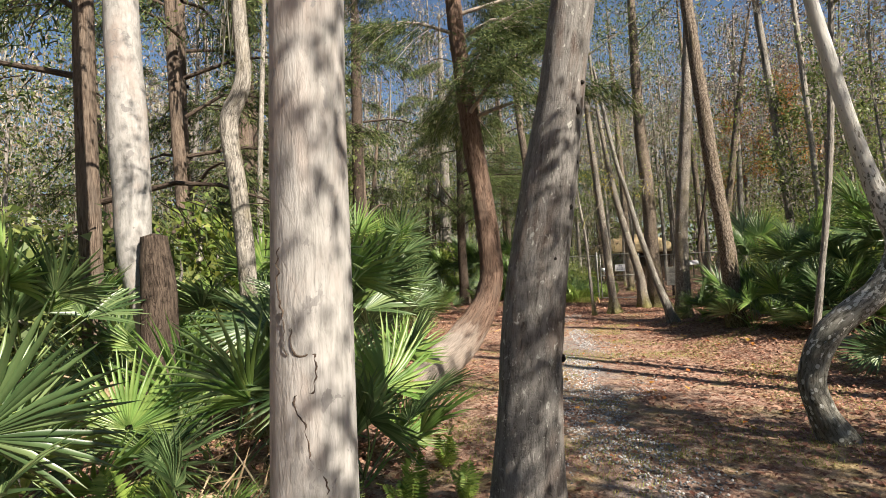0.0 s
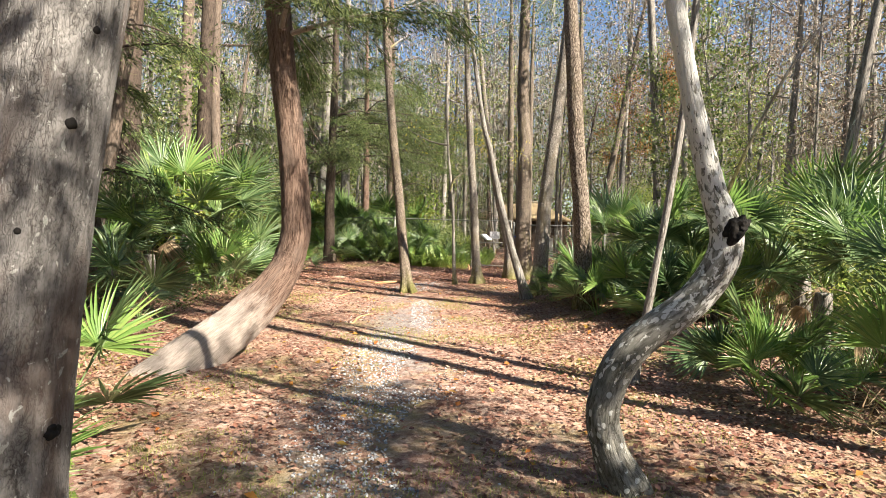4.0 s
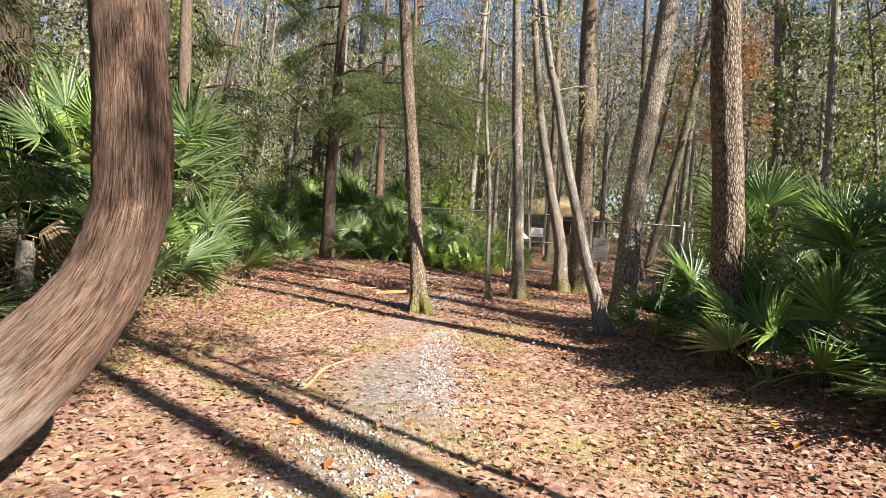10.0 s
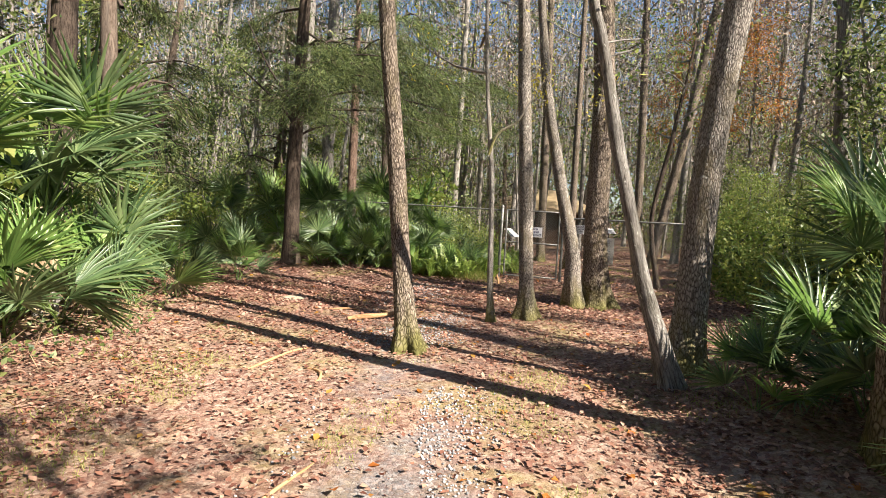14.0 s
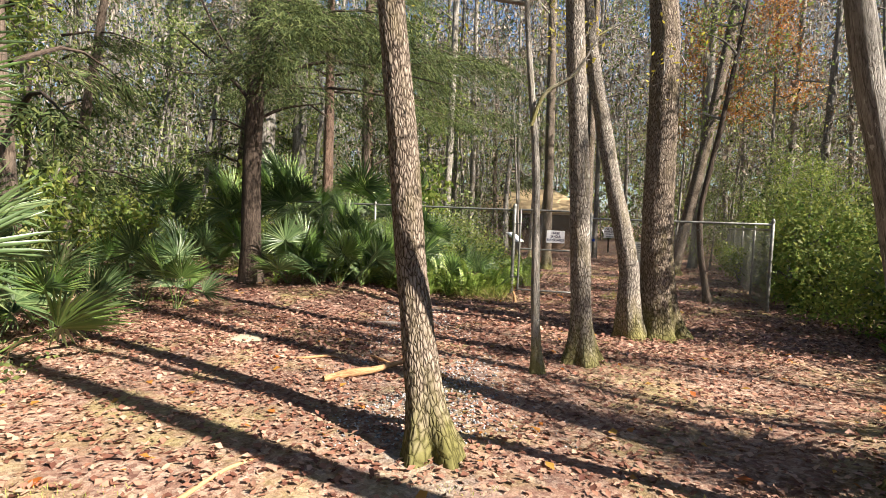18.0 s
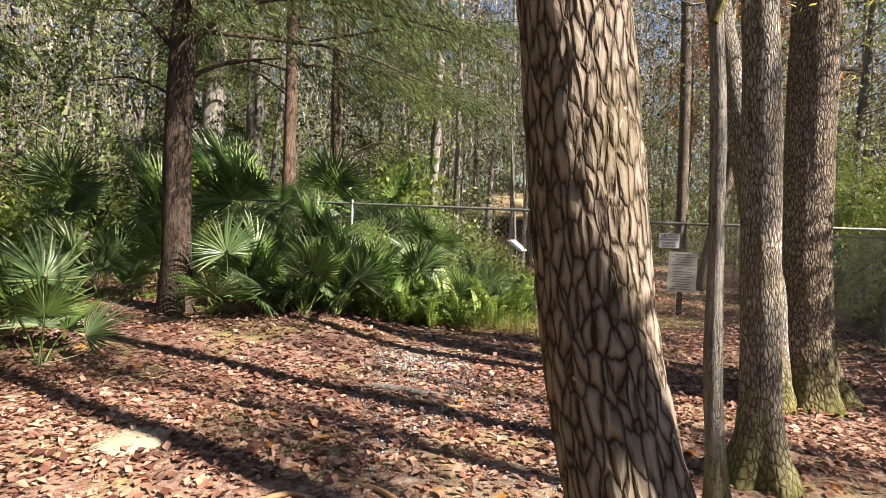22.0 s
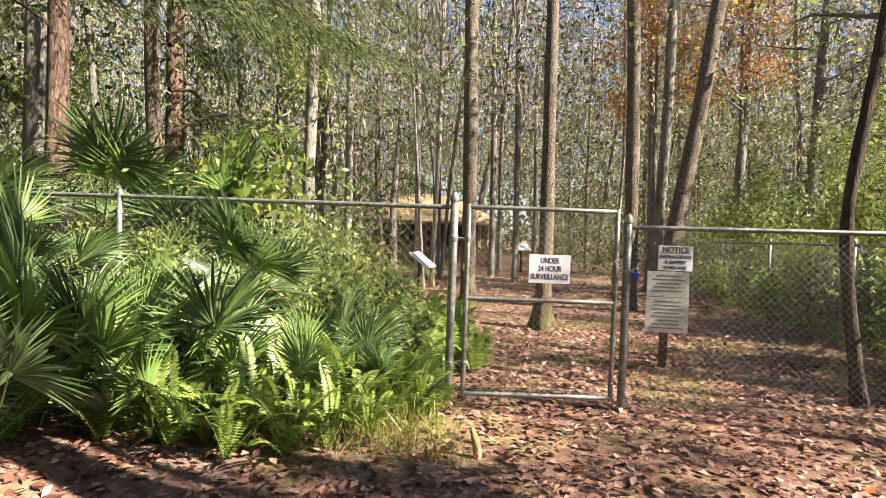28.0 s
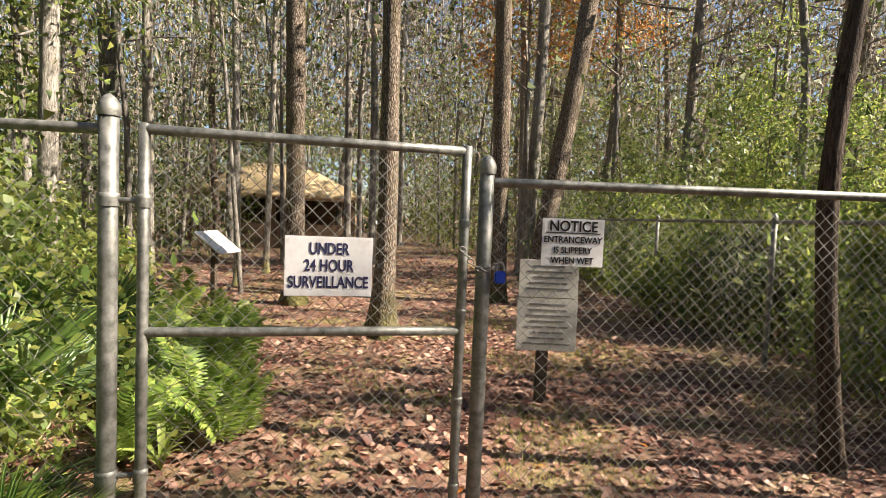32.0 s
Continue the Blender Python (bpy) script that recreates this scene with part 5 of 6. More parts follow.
# ---- far woods ----
def lattice(p, seed):
    """Smooth value noise on arrays of points, -1 to 1."""
    q = np.floor(p).astype(np.int64)
    f = p - q
    f = f * f * (3 - 2 * f)
    out = np.zeros(len(p))
    for dx in (0, 1):
        for dy in (0, 1):
            for dz in (0, 1):
                k = (q[:, 0] + dx) * 73856093 ^ (q[:, 1] + dy) * 19349663 ^ (q[:, 2] + dz) * 83492791 ^ seed * 2654435
                k = (k ^ (k >> 13)) * 1274126177 & 0x7FFFFFFF
                w = np.where(dx, f[:, 0], 1 - f[:, 0]) * np.where(dy, f[:, 1], 1 - f[:, 1]) * np.where(dz, f[:, 2], 1 - f[:, 2])
                out += w * ((k % 10007) / 5003.5 - 1)
    return out


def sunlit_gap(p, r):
    """Leaves to keep; most that would shade clearing, rim and yard are cut away."""
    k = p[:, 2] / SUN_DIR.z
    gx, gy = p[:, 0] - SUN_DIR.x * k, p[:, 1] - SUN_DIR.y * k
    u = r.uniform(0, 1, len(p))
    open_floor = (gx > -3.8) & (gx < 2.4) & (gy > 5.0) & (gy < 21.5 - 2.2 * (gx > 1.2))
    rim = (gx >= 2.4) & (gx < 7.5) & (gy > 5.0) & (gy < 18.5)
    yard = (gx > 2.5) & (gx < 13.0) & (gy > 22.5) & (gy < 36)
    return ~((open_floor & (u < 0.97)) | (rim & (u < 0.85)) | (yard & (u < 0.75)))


def far_woods(name, label, mat, n, near, far, top, size, seed, cut, hang=False, round_about=False, low=1.25, east=0.0):
    """Foliage of the distant woods, in clumps, thinner towards the top."""
    r = np.random.default_rng(seed)
    got, have = [], 0
    while have < n:
        m = 150000
        a, d = r.uniform(0, 2 * math.pi, m) if round_about else r.uniform(-0.25, math.pi + 0.25, m), np.sqrt(r.uniform(near ** 2, far ** 2, m))
        x, y, z = 1.0 + d * np.cos(a), 13.0 + d * 1.15 * np.sin(a), top * r.uniform(0, 1, m) ** low
        p = np.stack([x, y, z], axis=1)
        v = lattice(p * np.array([0.42, 0.42, 0.3]), seed) + 0.5 * lattice(p * np.array([1.5, 1.5, 1.1]), seed + 9)
        lift = 0.5 + 0.5 * lattice(p * np.array([0.2, 0.2, 0.0]), seed + 5)
        ok = v > cut + 0.9 * (z / top) ** 2 * lift
        ok &= ~((y > 20) & (y < 56) & (np.abs((x - 3.4) - (y - 22) * 0.36) < 3.4) & (z < 4.5))
        ok &= ~((y > 21) & (y < 33) & (x > 2.5) & ((x - 7.0) * 0.886 - (y - 20.55) * 0.463 < 0.4) & (z < 3.5))
        ok &= r.uniform(0, 1, m) < 0.5 + east * np.clip((x - 1.0 - 0.25 * np.maximum(y - 13.0, 0)) / 8.0, -1, 1)
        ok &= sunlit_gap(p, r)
        got.append(p[ok])
        have += int(ok.sum())
    p = np.vstack(got)[:n]
    way = units(r, n, -0.6)
    if hang:
        way = np.tile([0, 0, -1.0], (n, 1)) + r.normal(size=(n, 3)) * 0.12
    s = r.uniform(0.5, 1.5, n) * size
    V, F = blades(p, way, sideways(r, way), s, s * (0.14 if hang else r.uniform(0.35, 0.75, n)), three=True)
    thing(name, label, "woods", kind="stuff", data=mesh_np(name, V, F, mat, smooth=False))


far_woods("far_woods", "brown winter twigs of the distant woods", TWIG, 230000, 15, 40, 17, 0.135, 1, -0.6, east=0.25, low=0.95)
far_woods("far_woods", "green foliage of the distant woods", BROAD, 190000, 13, 40, 14, 0.12, 2, -0.2)
far_woods("far_woods", "dark cedar foliage of the distant woods", NEEDLE, 150000, 13, 38, 15, 0.13, 3, -0.2, east=-0.45)
far_woods("far_woods", "yellow-green leaves of the distant woods", SUNLEAF, 150000, 13, 40, 10, 0.10, 4, 0.0, east=0.4)
far_woods("far_woods", "grey moss hanging through the distant woods", MOSS, 90000, 15, 38, 14, 0.32, 5, -0.1, True, low=0.8)
far_woods("far_woods", "dense wood's edge closing the distance", BROAD, 60000, 42, 56, 13, 0.4, 6, -0.9, round_about=True)
far_woods("far_woods", "bare brown wood's edge closing the distance", TWIG, 60000, 42, 58, 16, 0.36, 7, -0.9, round_about=True)
far_woods("far_woods", "leafy green wall of the farthest woods", SUNLEAF, 55000, 38, 52, 10, 0.34, 8, -0.9)
far_woods("far_woods", "pale brown wall of the farthest woods", TWIG, 75000, 38, 52, 19, 0.36, 9, -1.2, low=0.9)
far_woods("far_woods", "pale moss curtain of the farthest woods", MOSS, 30000, 34, 50, 18, 0.7, 10, -0.9, True, low=0.8)


def thicket(label, mat, n, box, tall, size, seed, keep):
    """A leafy thicket: small leaves in clumps that thin out upwards."""
    r = np.random.default_rng(seed)
    got, have = [], 0
    while have < n:
        m = 60000
        x, y, z = r.uniform(box[0], box[1], m), r.uniform(box[2], box[3], m), tall * r.uniform(0, 1, m) ** 1.2
        p = np.stack([x, y, z], axis=1)
        crest = tall * (0.62 + 0.38 * lattice(p * np.array([0.55, 0.55, 0.0]), seed))
        ok = keep(x, y) & (z < crest) & (lattice(p * 1.4, seed + 2) + 0.5 * lattice(p * 3.7, seed + 4) > -0.15)
        got.append(p[ok])
        have += max(1, int(ok.sum()))
    p = np.vstack(got)[:n]
    p[:, 2] += 0.05
    way = units(r, len(p), -0.1)
    s = r.uniform(0.5, 1.5, len(p)) * size
    V, F = blades(p, way, sideways(r, way), s, s * r.uniform(0.4, 0.7, len(p)), three=size > 0.07)
    thing("thicket", label, "undergrowth", kind="stuff", data=mesh_np("thicket", V, F, mat, smooth=False))


behind_fence = lambda x, y: y > fence_y(x) + 0.35
side_woods = lambda x, y: np.abs((x - 7.0) * 0.886 - (y - 20.55) * 0.463 - 2.2) < 1.9
thicket("yellow-green thicket behind the palm fence", SUNLEAF, 45000, (-10, 3.0, 22.3, 29), 2.2, 0.062, 61, behind_fence)
thicket("dark green thicket behind the palm fence", BROAD, 36000, (-11, 2.2, 22.9, 31), 2.8, 0.068, 62, behind_fence)
thicket("sunny thicket along the side fence", SUNLEAF, 60000, (7.0, 16.5, 15, 34), 3.4, 0.075, 63, side_woods)
thicket("green thicket along the side fence", BROAD, 22000, (7.0, 16.5, 15, 34), 4.0, 0.085, 64, side_woods)
thicket("shady thicket behind the palm bed", BROAD, 30000, (-9, -4.6, 4, 22), 2.6, 0.08, 65, lambda x, y: x < -4.6)
thicket("leafy thicket behind the path-side palms", BROAD, 30000, (6.3, 10.5, 5, 18), 2.6, 0.08, 66, lambda x, y: x > 6.3)
thicket("light leaves behind the path-side palms", SUNLEAF, 25000, (6.3, 10.5, 5, 18), 3.0, 0.08, 67, lambda x, y: x > 6.3)
rows = []
fr = np.random.default_rng(31)
while len(rows) < 380:
    a, d = fr.uniform(0, 2 * math.pi), math.sqrt(fr.uniform(15 ** 2, 46 ** 2))
    x, y = 1.0 + d * math.cos(a), 13.0 + d * 1.15 * math.sin(a)
    if 0.0 < y - 20 < 30 and abs((x - 3.4) - (y - 22) * 0.5) < 2.2 or (x > 7 and y < 8):
        continue
    r0, h, lx, ly = fr.uniform(0.03, 0.11) * fr.uniform(0.7, 1.4), fr.uniform(6, 14), fr.normal() * 1.0, fr.normal() * 1.0
    rows.append(tube([(x, y, -0.3, r0 * 1.2), (x + lx * 0.2 + fr.normal() * 0.1, y + ly * 0.2, h * 0.3, r0), (x + lx * 0.6, y + ly * 0.6, h * 0.65, r0 * 0.7), (x + lx, y + ly, h, 0.02)], 6, 7, 0, 0, 0, len(rows), cap=False))
V, F, G = join(rows)
thing("far_trunks", "crowded thin trunks of the distant woods", "woods", kind="stuff", data=mesh_np("far_trunks", V, F, WOODS, G))


# ---- undergrowth of the palm beds ----
def undergrowth(name, label, mat, n, box, tall, size, slim, seed, keep):
    """Small leaves or straw in clumps over a bed."""
    r = np.random.default_rng(seed)
    p = np.stack([r.uniform(box[0], box[1], n * 4), r.uniform(box[2], box[3], n * 4), np.zeros(n * 4)], axis=1)
    p = p[(lattice(p * 1.3, seed) > -0.1) & keep(p[:, 0], p[:, 1])][:n]
    top = tall * (0.45 + 0.55 * lattice(p * 0.9, seed + 3))
    p[:, 2] = np.array([relief(x, y) for x, y in p[:, :2]]) + top * r.uniform(0, 1, len(p))
    way = units(r, len(p), 0.1 if slim > 0.3 else -0.1)
    s = r.uniform(0.5, 1.5, len(p)) * size
    V, F = blades(p, way, sideways(r, way), s, s * slim)
    thing(name, label, "undergrowth", kind="stuff", data=mesh_np(name, V, F, mat, smooth=False))


gate_bed = lambda x, y: (y > 21.75 + np.where(x < 0, -0.12 * x, 0)) & (y < fence_y(x) + 4)
west_bed = lambda x, y: (x < -2.7 + 0.3 * np.sin(y)) | ((y < 6.0) & (x < -1.7))
undergrowth("undergrowth", "small bright leaves under the palms by the gate", SUNLEAF, 7000, (-5, 2.5, 21.5, 26), 0.55, 0.06, 0.55, 41, gate_bed)
undergrowth("straw", "dry palm straw caught under the palms by the gate", PALM_DEAD, 2600, (-5, 2.5, 21.5, 25), 0.7, 0.3, 0.035, 42, gate_bed)
undergrowth("undergrowth", "small green leaves under the palms", BROAD, 7000, (-6.5, -1.7, 1.5, 20), 0.4, 0.06, 0.55, 43, west_bed)
undergrowth("straw", "dry palm straw lying under the palms", PALM_DEAD, 4500, (-6.5, -1.7, 1.5, 20), 0.5, 0.32, 0.035, 44, west_bed)
undergrowth("straw", "dry palm straw under the palms by the path", PALM_DEAD, 2500, (4.3, 6.8, 6, 14.5), 0.5, 0.3, 0.035, 45, lambda x, y: x > 4.0)


# ---- chain-link fence and gate ----
def pipe(name, parent, a, b, radius, mat=None, label="", cap=True):
    a, b = np.array(a, float), np.array(b, float)
    V, F, G = tube([(*a, radius), (*((a + b) / 2), radius), (*b, radius)], 14, 4, 0, 0, 0, 1)
    return part(name, mesh_np(name, V, F, mat or GALV, G), parent, label)


def chain_link(name, parent, p, q, low, high, cell=0.046, wire=0.0019):
    """Woven wire between two ground points: zigzag wires, each bent over its neighbour."""
    p, q = np.array(p, float), np.array(q, float)
    run = np.linalg.norm(q - p)
    d = (q - p) / run
    nrm = np.array([-d[1], d[0], 0])
    d = np.array([d[0], d[1], 0])
    cols, rows = int(run / cell), int((high - low) / cell)
    V, F = [], []
    zz = low + np.arange(rows + 1) * (high - low) / rows
    n = 0
    for c in range(cols):
        off = (c + np.where((np.arange(rows + 1) + c) % 2 == 0, 0.0, 1.0)) * cell + 0.004
        off = np.minimum(off, run)
        depth = np.where(np.arange(rows + 1) % 2 == 0, 0.002, -0.002)
        line = np.array([p[0], p[1], 0]) + off[:, None] * d + depth[:, None] * nrm
        line[:, 2] = zz
        ring = np.stack([line + nrm * wire, line + d * wire - nrm * wire * 0.6, line - d * wire - nrm * wire * 0.6], axis=1).reshape(-1, 3)
        V.append(ring)
        k = np.arange(rows)[:, None] * 3
        for a, b in ((0, 1), (1, 2), (2, 0)):
            F.append(n + np.hstack([k + a, k + b, k + 3 + b, k + 3 + a]))
        n += len(ring)
    part(name, mesh_np(name, np.vstack(V), np.vstack(F), WIRE, smooth=False), parent)


def post(parent, x, y, height, radius=0.03, name="post"):
    pipe(name, parent, (x, y, -0.1), (x, y, height), radius)
    V, F, G = tube([(x, y, height - 0.02, radius * 1.15), (x, y, height + 0.02, radius * 1.15), (x, y, height + 0.05, radius * 0.7), (x, y, height + 0.065, 0.006)], 14, 8)
    part("post_cap", mesh_np("post_cap", V, F, GALV, G), parent)


HINGE, LATCH, CORNER = (2.66, 22.34), (4.12, 21.90), (7.0, 20.55)
FAR_LEFT = (-9.0, 27.7)
BACK = (12.2, 30.5)

fence_left = thing("chain_link_fence", "weathered chain-link fence behind the palm bed", "fence", group="fences")
post(fence_left, *HINGE, 1.79, 0.036)
for k in range(1, 5):
    f = k / 4.0
    post(fence_left, HINGE[0] + (FAR_LEFT[0] - HINGE[0]) * f, HINGE[1] + (FAR_LEFT[1] - HINGE[1]) * f, 1.74, 0.026)
pipe("top_rail", fence_left, (*HINGE, 1.72), (*FAR_LEFT, 1.76), 0.021)
chain_link("wire_mesh", fence_left, FAR_LEFT, HINGE, 0.03, 1.72)

fence_right = thing("chain_link_fence", "chain-link fence panel beside the gate", "fence", group="fences")
post(fence_right, *LATCH, 1.655, 0.034)
post(fence_right, *CORNER, 1.67, 0.03)
pipe("top_rail", fence_right, (*LATCH, 1.60), (*CORNER, 1.625), 0.021)
chain_link("wire_mesh", fence_right, LATCH, CORNER, 0.03, 1.60, 0.032)

fence_side = thing("chain_link_fence", "chain-link fence running back along the woods", "fence", group="fences")
for k in range(1, 5):
    f = k / 4.0
    post(fence_side, CORNER[0] + (BACK[0] - CORNER[0]) * f, CORNER[1] + (BACK[1] - CORNER[1]) * f, 1.55, 0.026)
pipe("top_rail", fence_side, (*CORNER, 1.53), (*BACK, 1.53), 0.02)
chain_link("wire_mesh", fence_side, CORNER, BACK, 0.03, 1.52)

gate = thing("gate", "closed chain-link gate with a pipe frame", "gate")
GA, GB = (2.78, 22.30), (4.03, 21.93)
for x, y in (GA, GB):
    pipe("gate_stile", gate, (x, y, 0.07), (x, y, 1.75), 0.022)
for z in (0.09, 0.93, 1.73):
    pipe("gate_rail", gate, (*GA, z), (*GB, z), 0.020)
chain_link("wire_mesh", gate, GA, GB, 0.09, 1.73, 0.032)
for z in (0.35, 1.45):
    pipe("hinge", gate, (HINGE[0] - 0.01, HINGE[1] + 0.003, z), (GA[0] + 0.01, GA[1] - 0.003, z), 0.012, label="rusty strap hinge")
    pipe("hinge_collar", gate, (*HINGE, z - 0.025), (*HINGE, z + 0.025), 0.042)
    pipe("hinge_collar", gate, (*GA, z - 0.025), (*GA, z + 0.025), 0.028)
for z in (0.2, 0.6, 1.0, 1.4):
    pipe("tie_band", gate, (GB[0], GB[1], z), (GB[0], GB[1], z + 0.03), 0.026)
gdir = np.array([GB[0] - GA[0], GB[1] - GA[1], 0])
gdir /= np.linalg.norm(gdir)
gnrm = np.array([gdir[1], -gdir[0], 0])

# chain and padlock between gate and latch post
chain = thing("chain", "steel chain wrapped round gate and post", "chain")
for k in range(9):
    f = k / 8
    c = Vector((4.0 + 0.15 * f, 21.93 - 0.04 * f - 0.045, 1.30 - 0.07 * f - 0.05 * math.sin(f * math.pi)))
    ring = [(0.016 * math.cos(a), 0, 0.010 * math.sin(a), 0.003) for a in np.linspace(0, 2 * math.pi, 10)]
    V, F, G = tube(ring, 6, 14, cap=False)
    part("link", mesh_np("link", V, F, GALV, G), chain, m=pose(*c, 90 * (k % 2), 25, -20))
lock = thing("padlock", "blue padlock hanging from the chain", "padlock", pose(4.17, 21.84, 1.18, 0, 0, -18))


def slab(w, d, h, bevel=0.004):
    bm = bmesh.new()
    bmesh.ops.create_cube(bm, size=1)
    bmesh.ops.scale(bm, vec=(w, d, h), verts=bm.verts)
    if bevel:
        bmesh.ops.bevel(bm, geom=bm.edges[:], offset=bevel, segments=2, affect="EDGES")
    return bm


def bm_part(name, bm, mat, parent, m=None, label=""):
    me = bpy.data.meshes.new(name)
    bm.to_mesh(me)
    bm.free()
    me.materials.append(mat)
    return part(name, me, parent, label, m)


bm_part("body", slab(0.05, 0.026, 0.055, 0.006), BLUE, lock)
V, F, G = tube([(-0.016, 0, 0.02, 0.005), (-0.016, 0, 0.05, 0.005), (0, 0, 0.066, 0.005), (0.016, 0, 0.05, 0.005), (0.016, 0, 0.02, 0.005)], 8, 16)
part("shackle", mesh_np("shackle", V, F, GALV, G), lock)


# ---- signs ----
def lettering(body, size, mat, parent, m, squeeze=1.0):
    cu = bpy.data.curves.new("lettering", "FONT")
    cu.body, cu.size, cu.align_x, cu.align_y = body, size, "CENTER", "CENTER"
    cu.offset, cu.extrude = size * 0.018, 0.0006
    ob = bpy.data.objects.new("lettering", cu)
    scene.collection.objects.link(ob)
    me = bpy.data.meshes.new_from_object(ob.evaluated_get(bpy.context.evaluated_depsgraph_get()))
    bpy.data.objects.remove(ob)
    me.materials.clear()
    me.materials.append(mat)
    part("lettering", me, parent, 'text "%s"' % body, m @ pose(0, 0, 0, 90, 0, 0) @ Matrix.Diagonal((squeeze, 1, 1, 1)))


yaw_gate = math.degrees(math.atan2(gdir[1], gdir[0]))
c = np.array([3.47, 22.10, 1.21]) + gnrm * 0.03
sign = thing("surveillance_sign", "white sign lettered under 24 hour surveillance, on the gate", "sign", pose(*c, 0, 0, yaw_gate))
bm_part("panel", slab(0.36, 0.004, 0.25, 0.0015), WHITE, sign)
for text, z in (("UNDER", 0.072), ("24 HOUR", 0.002), ("SURVEILLANCE", -0.068)):
    lettering(text, 0.068, INK, sign, pose(0, -0.0035, z), 0.72)
for x in (-0.165, 0.165):
    pipe("tie", sign, (x, -0.004, 0.11), (x, 0.03, 0.11), 0.003, BLACK)

fdir = np.array([CORNER[0] - LATCH[0], CORNER[1] - LATCH[1], 0])
fdir /= np.linalg.norm(fdir)
yaw_fence = math.degrees(math.atan2(fdir[1], fdir[0]))
c = np.array([LATCH[0], LATCH[1], 1.345]) + fdir * 0.40 + np.array([fdir[1], -fdir[0], 0]) * 0.012
notice = thing("notice_sign", "white notice sign about a slippery entranceway, on the fence", "sign", pose(*c, 0, 0, yaw_fence))
bm_part("panel", slab(0.285, 0.004, 0.215, 0.0015), WHITE, notice)
lettering("NOTICE", 0.066, BLACK, notice, pose(0, -0.0035, 0.072), 0.92)
bm_part("rule", slab(0.25, 0.001, 0.004, 0), BLACK, notice, pose(0, -0.003, 0.044))
for text, z in (("ENTRANCEWAY", 0.012), ("IS SLIPPERY", -0.035), ("WHEN WET", -0.082)):
    lettering(text, 0.040, BLACK, notice, pose(0, -0.0035, z), 0.9)

board = thing("sign_post", "dark timber post carrying two weathered notices", "sign", pose(5.62, 23.25, 0, 0, 0, -29))
bm_part("post", slab(0.09, 0.06, 0.9, 0.006), POSTWOOD, board, pose(0, 0.035, 0.40))
rb = np.random.default_rng(3)
for z, h, w in ((0.965, 0.30, 0.47), (0.60, 0.42, 0.48)):
    p = bm_part("panel", slab(w, 0.012, h, 0.003), OFFWHITE, board, pose(0.02, 0, z + 0.02), "faded cream notice panel")
    for k in range(int(h / 0.045) - 1):
        wl = w * rb.uniform(0.5, 0.82)
        bm_part("text_line", slab(wl, 0.001, 0.014, 0), FADED, p, pose(rb.uniform(-0.01, 0.01), -0.0075, h / 2 - 0.05 - k * 0.045))


def lectern(x, y, turn, label, w=0.6):
    root = thing("lectern_sign", label, "sign", pose(x, y, relief(x, y), 0, 0, turn), "reading panels")
    bm_part("post", slab(0.08, 0.06, 1.0, 0.006), POSTWOOD, root, pose(0, 0.02, 0.46))
    bm_part("panel", slab(w, 0.025, 0.42, 0.006), WHITE, root, pose(0, -0.03, 1.0, -52, 0, 0), "glossy pale tilted panel")


lectern(3.7, 27.4, 58, "tilted reading panel on a dark post, glaring white")
lectern(10.8, 38.5, 10, "distant tilted reading panel on a post", 0.7)


# ---- shelter in the distance ----
def shelter(x, y, turn):
    root = thing("picnic_shelter", "open timber shelter with a tan hipped roof", "shelter", pose(x, y, 0, 0, 0, turn))
    w, d, eave, top = 3.4, 2.8, 2.1, 3.4
    V = [(-w, -d, eave), (w, -d, eave), (w, d, eave), (-w, d, eave), (-1.0, 0, top), (1.0, 0, top)]
    V += [(a, b, c - 0.14) for a, b, c in V[:4]]
    quads = [[0, 1, 5, 4], [2, 3, 4, 5], [6, 7, 1, 0], [7, 8, 2, 1], [8, 9, 3, 2], [9, 6, 0, 3], [9, 8, 7, 6]]
    part("roof", mesh_np("roof", V, [np.array(quads), np.array([[1, 2, 5], [3, 0, 4]])], ROOF, smooth=False), root)
    for sx in (-1, 0, 1):
        for sy in (-1, 1):
            bm_part("post", slab(0.16, 0.16, 2.0, 0.01), SHED, root, pose(sx * (w - 0.4), sy * (d - 0.4), 0.98))
    bm_part("counter", slab(5.8, 0.25, 0.95, 0.01), SHED, root, pose(0, -d + 0.4, 0.48))
    bm_part("table", slab(1.8, 0.75, 0.06, 0.01), SHED, root, pose(0.4, 0.4, 0.75))
    bm_part("back_wall", slab(5.8, 0.12, 2.0, 0.01), SHED, root, pose(0, d - 0.4, 1.0))


shelter(8.3, 44.0, -18)


# ---- fallen wood, stone ----
def fallen(name, label, mat, points, sides=12, count=30):
    x, y = points[0][0], points[0][1]
    root_z = relief(x, y)
    V, F, G = tube([(a - x, b - y, c, r) for a, b, c, r in points], sides, count, 0.25, 0.0, 0, 4)
    thing(name, label, "branch", pose(x, y, root_z), "fallen wood", data=mesh_np(name, V, F, mat, G))


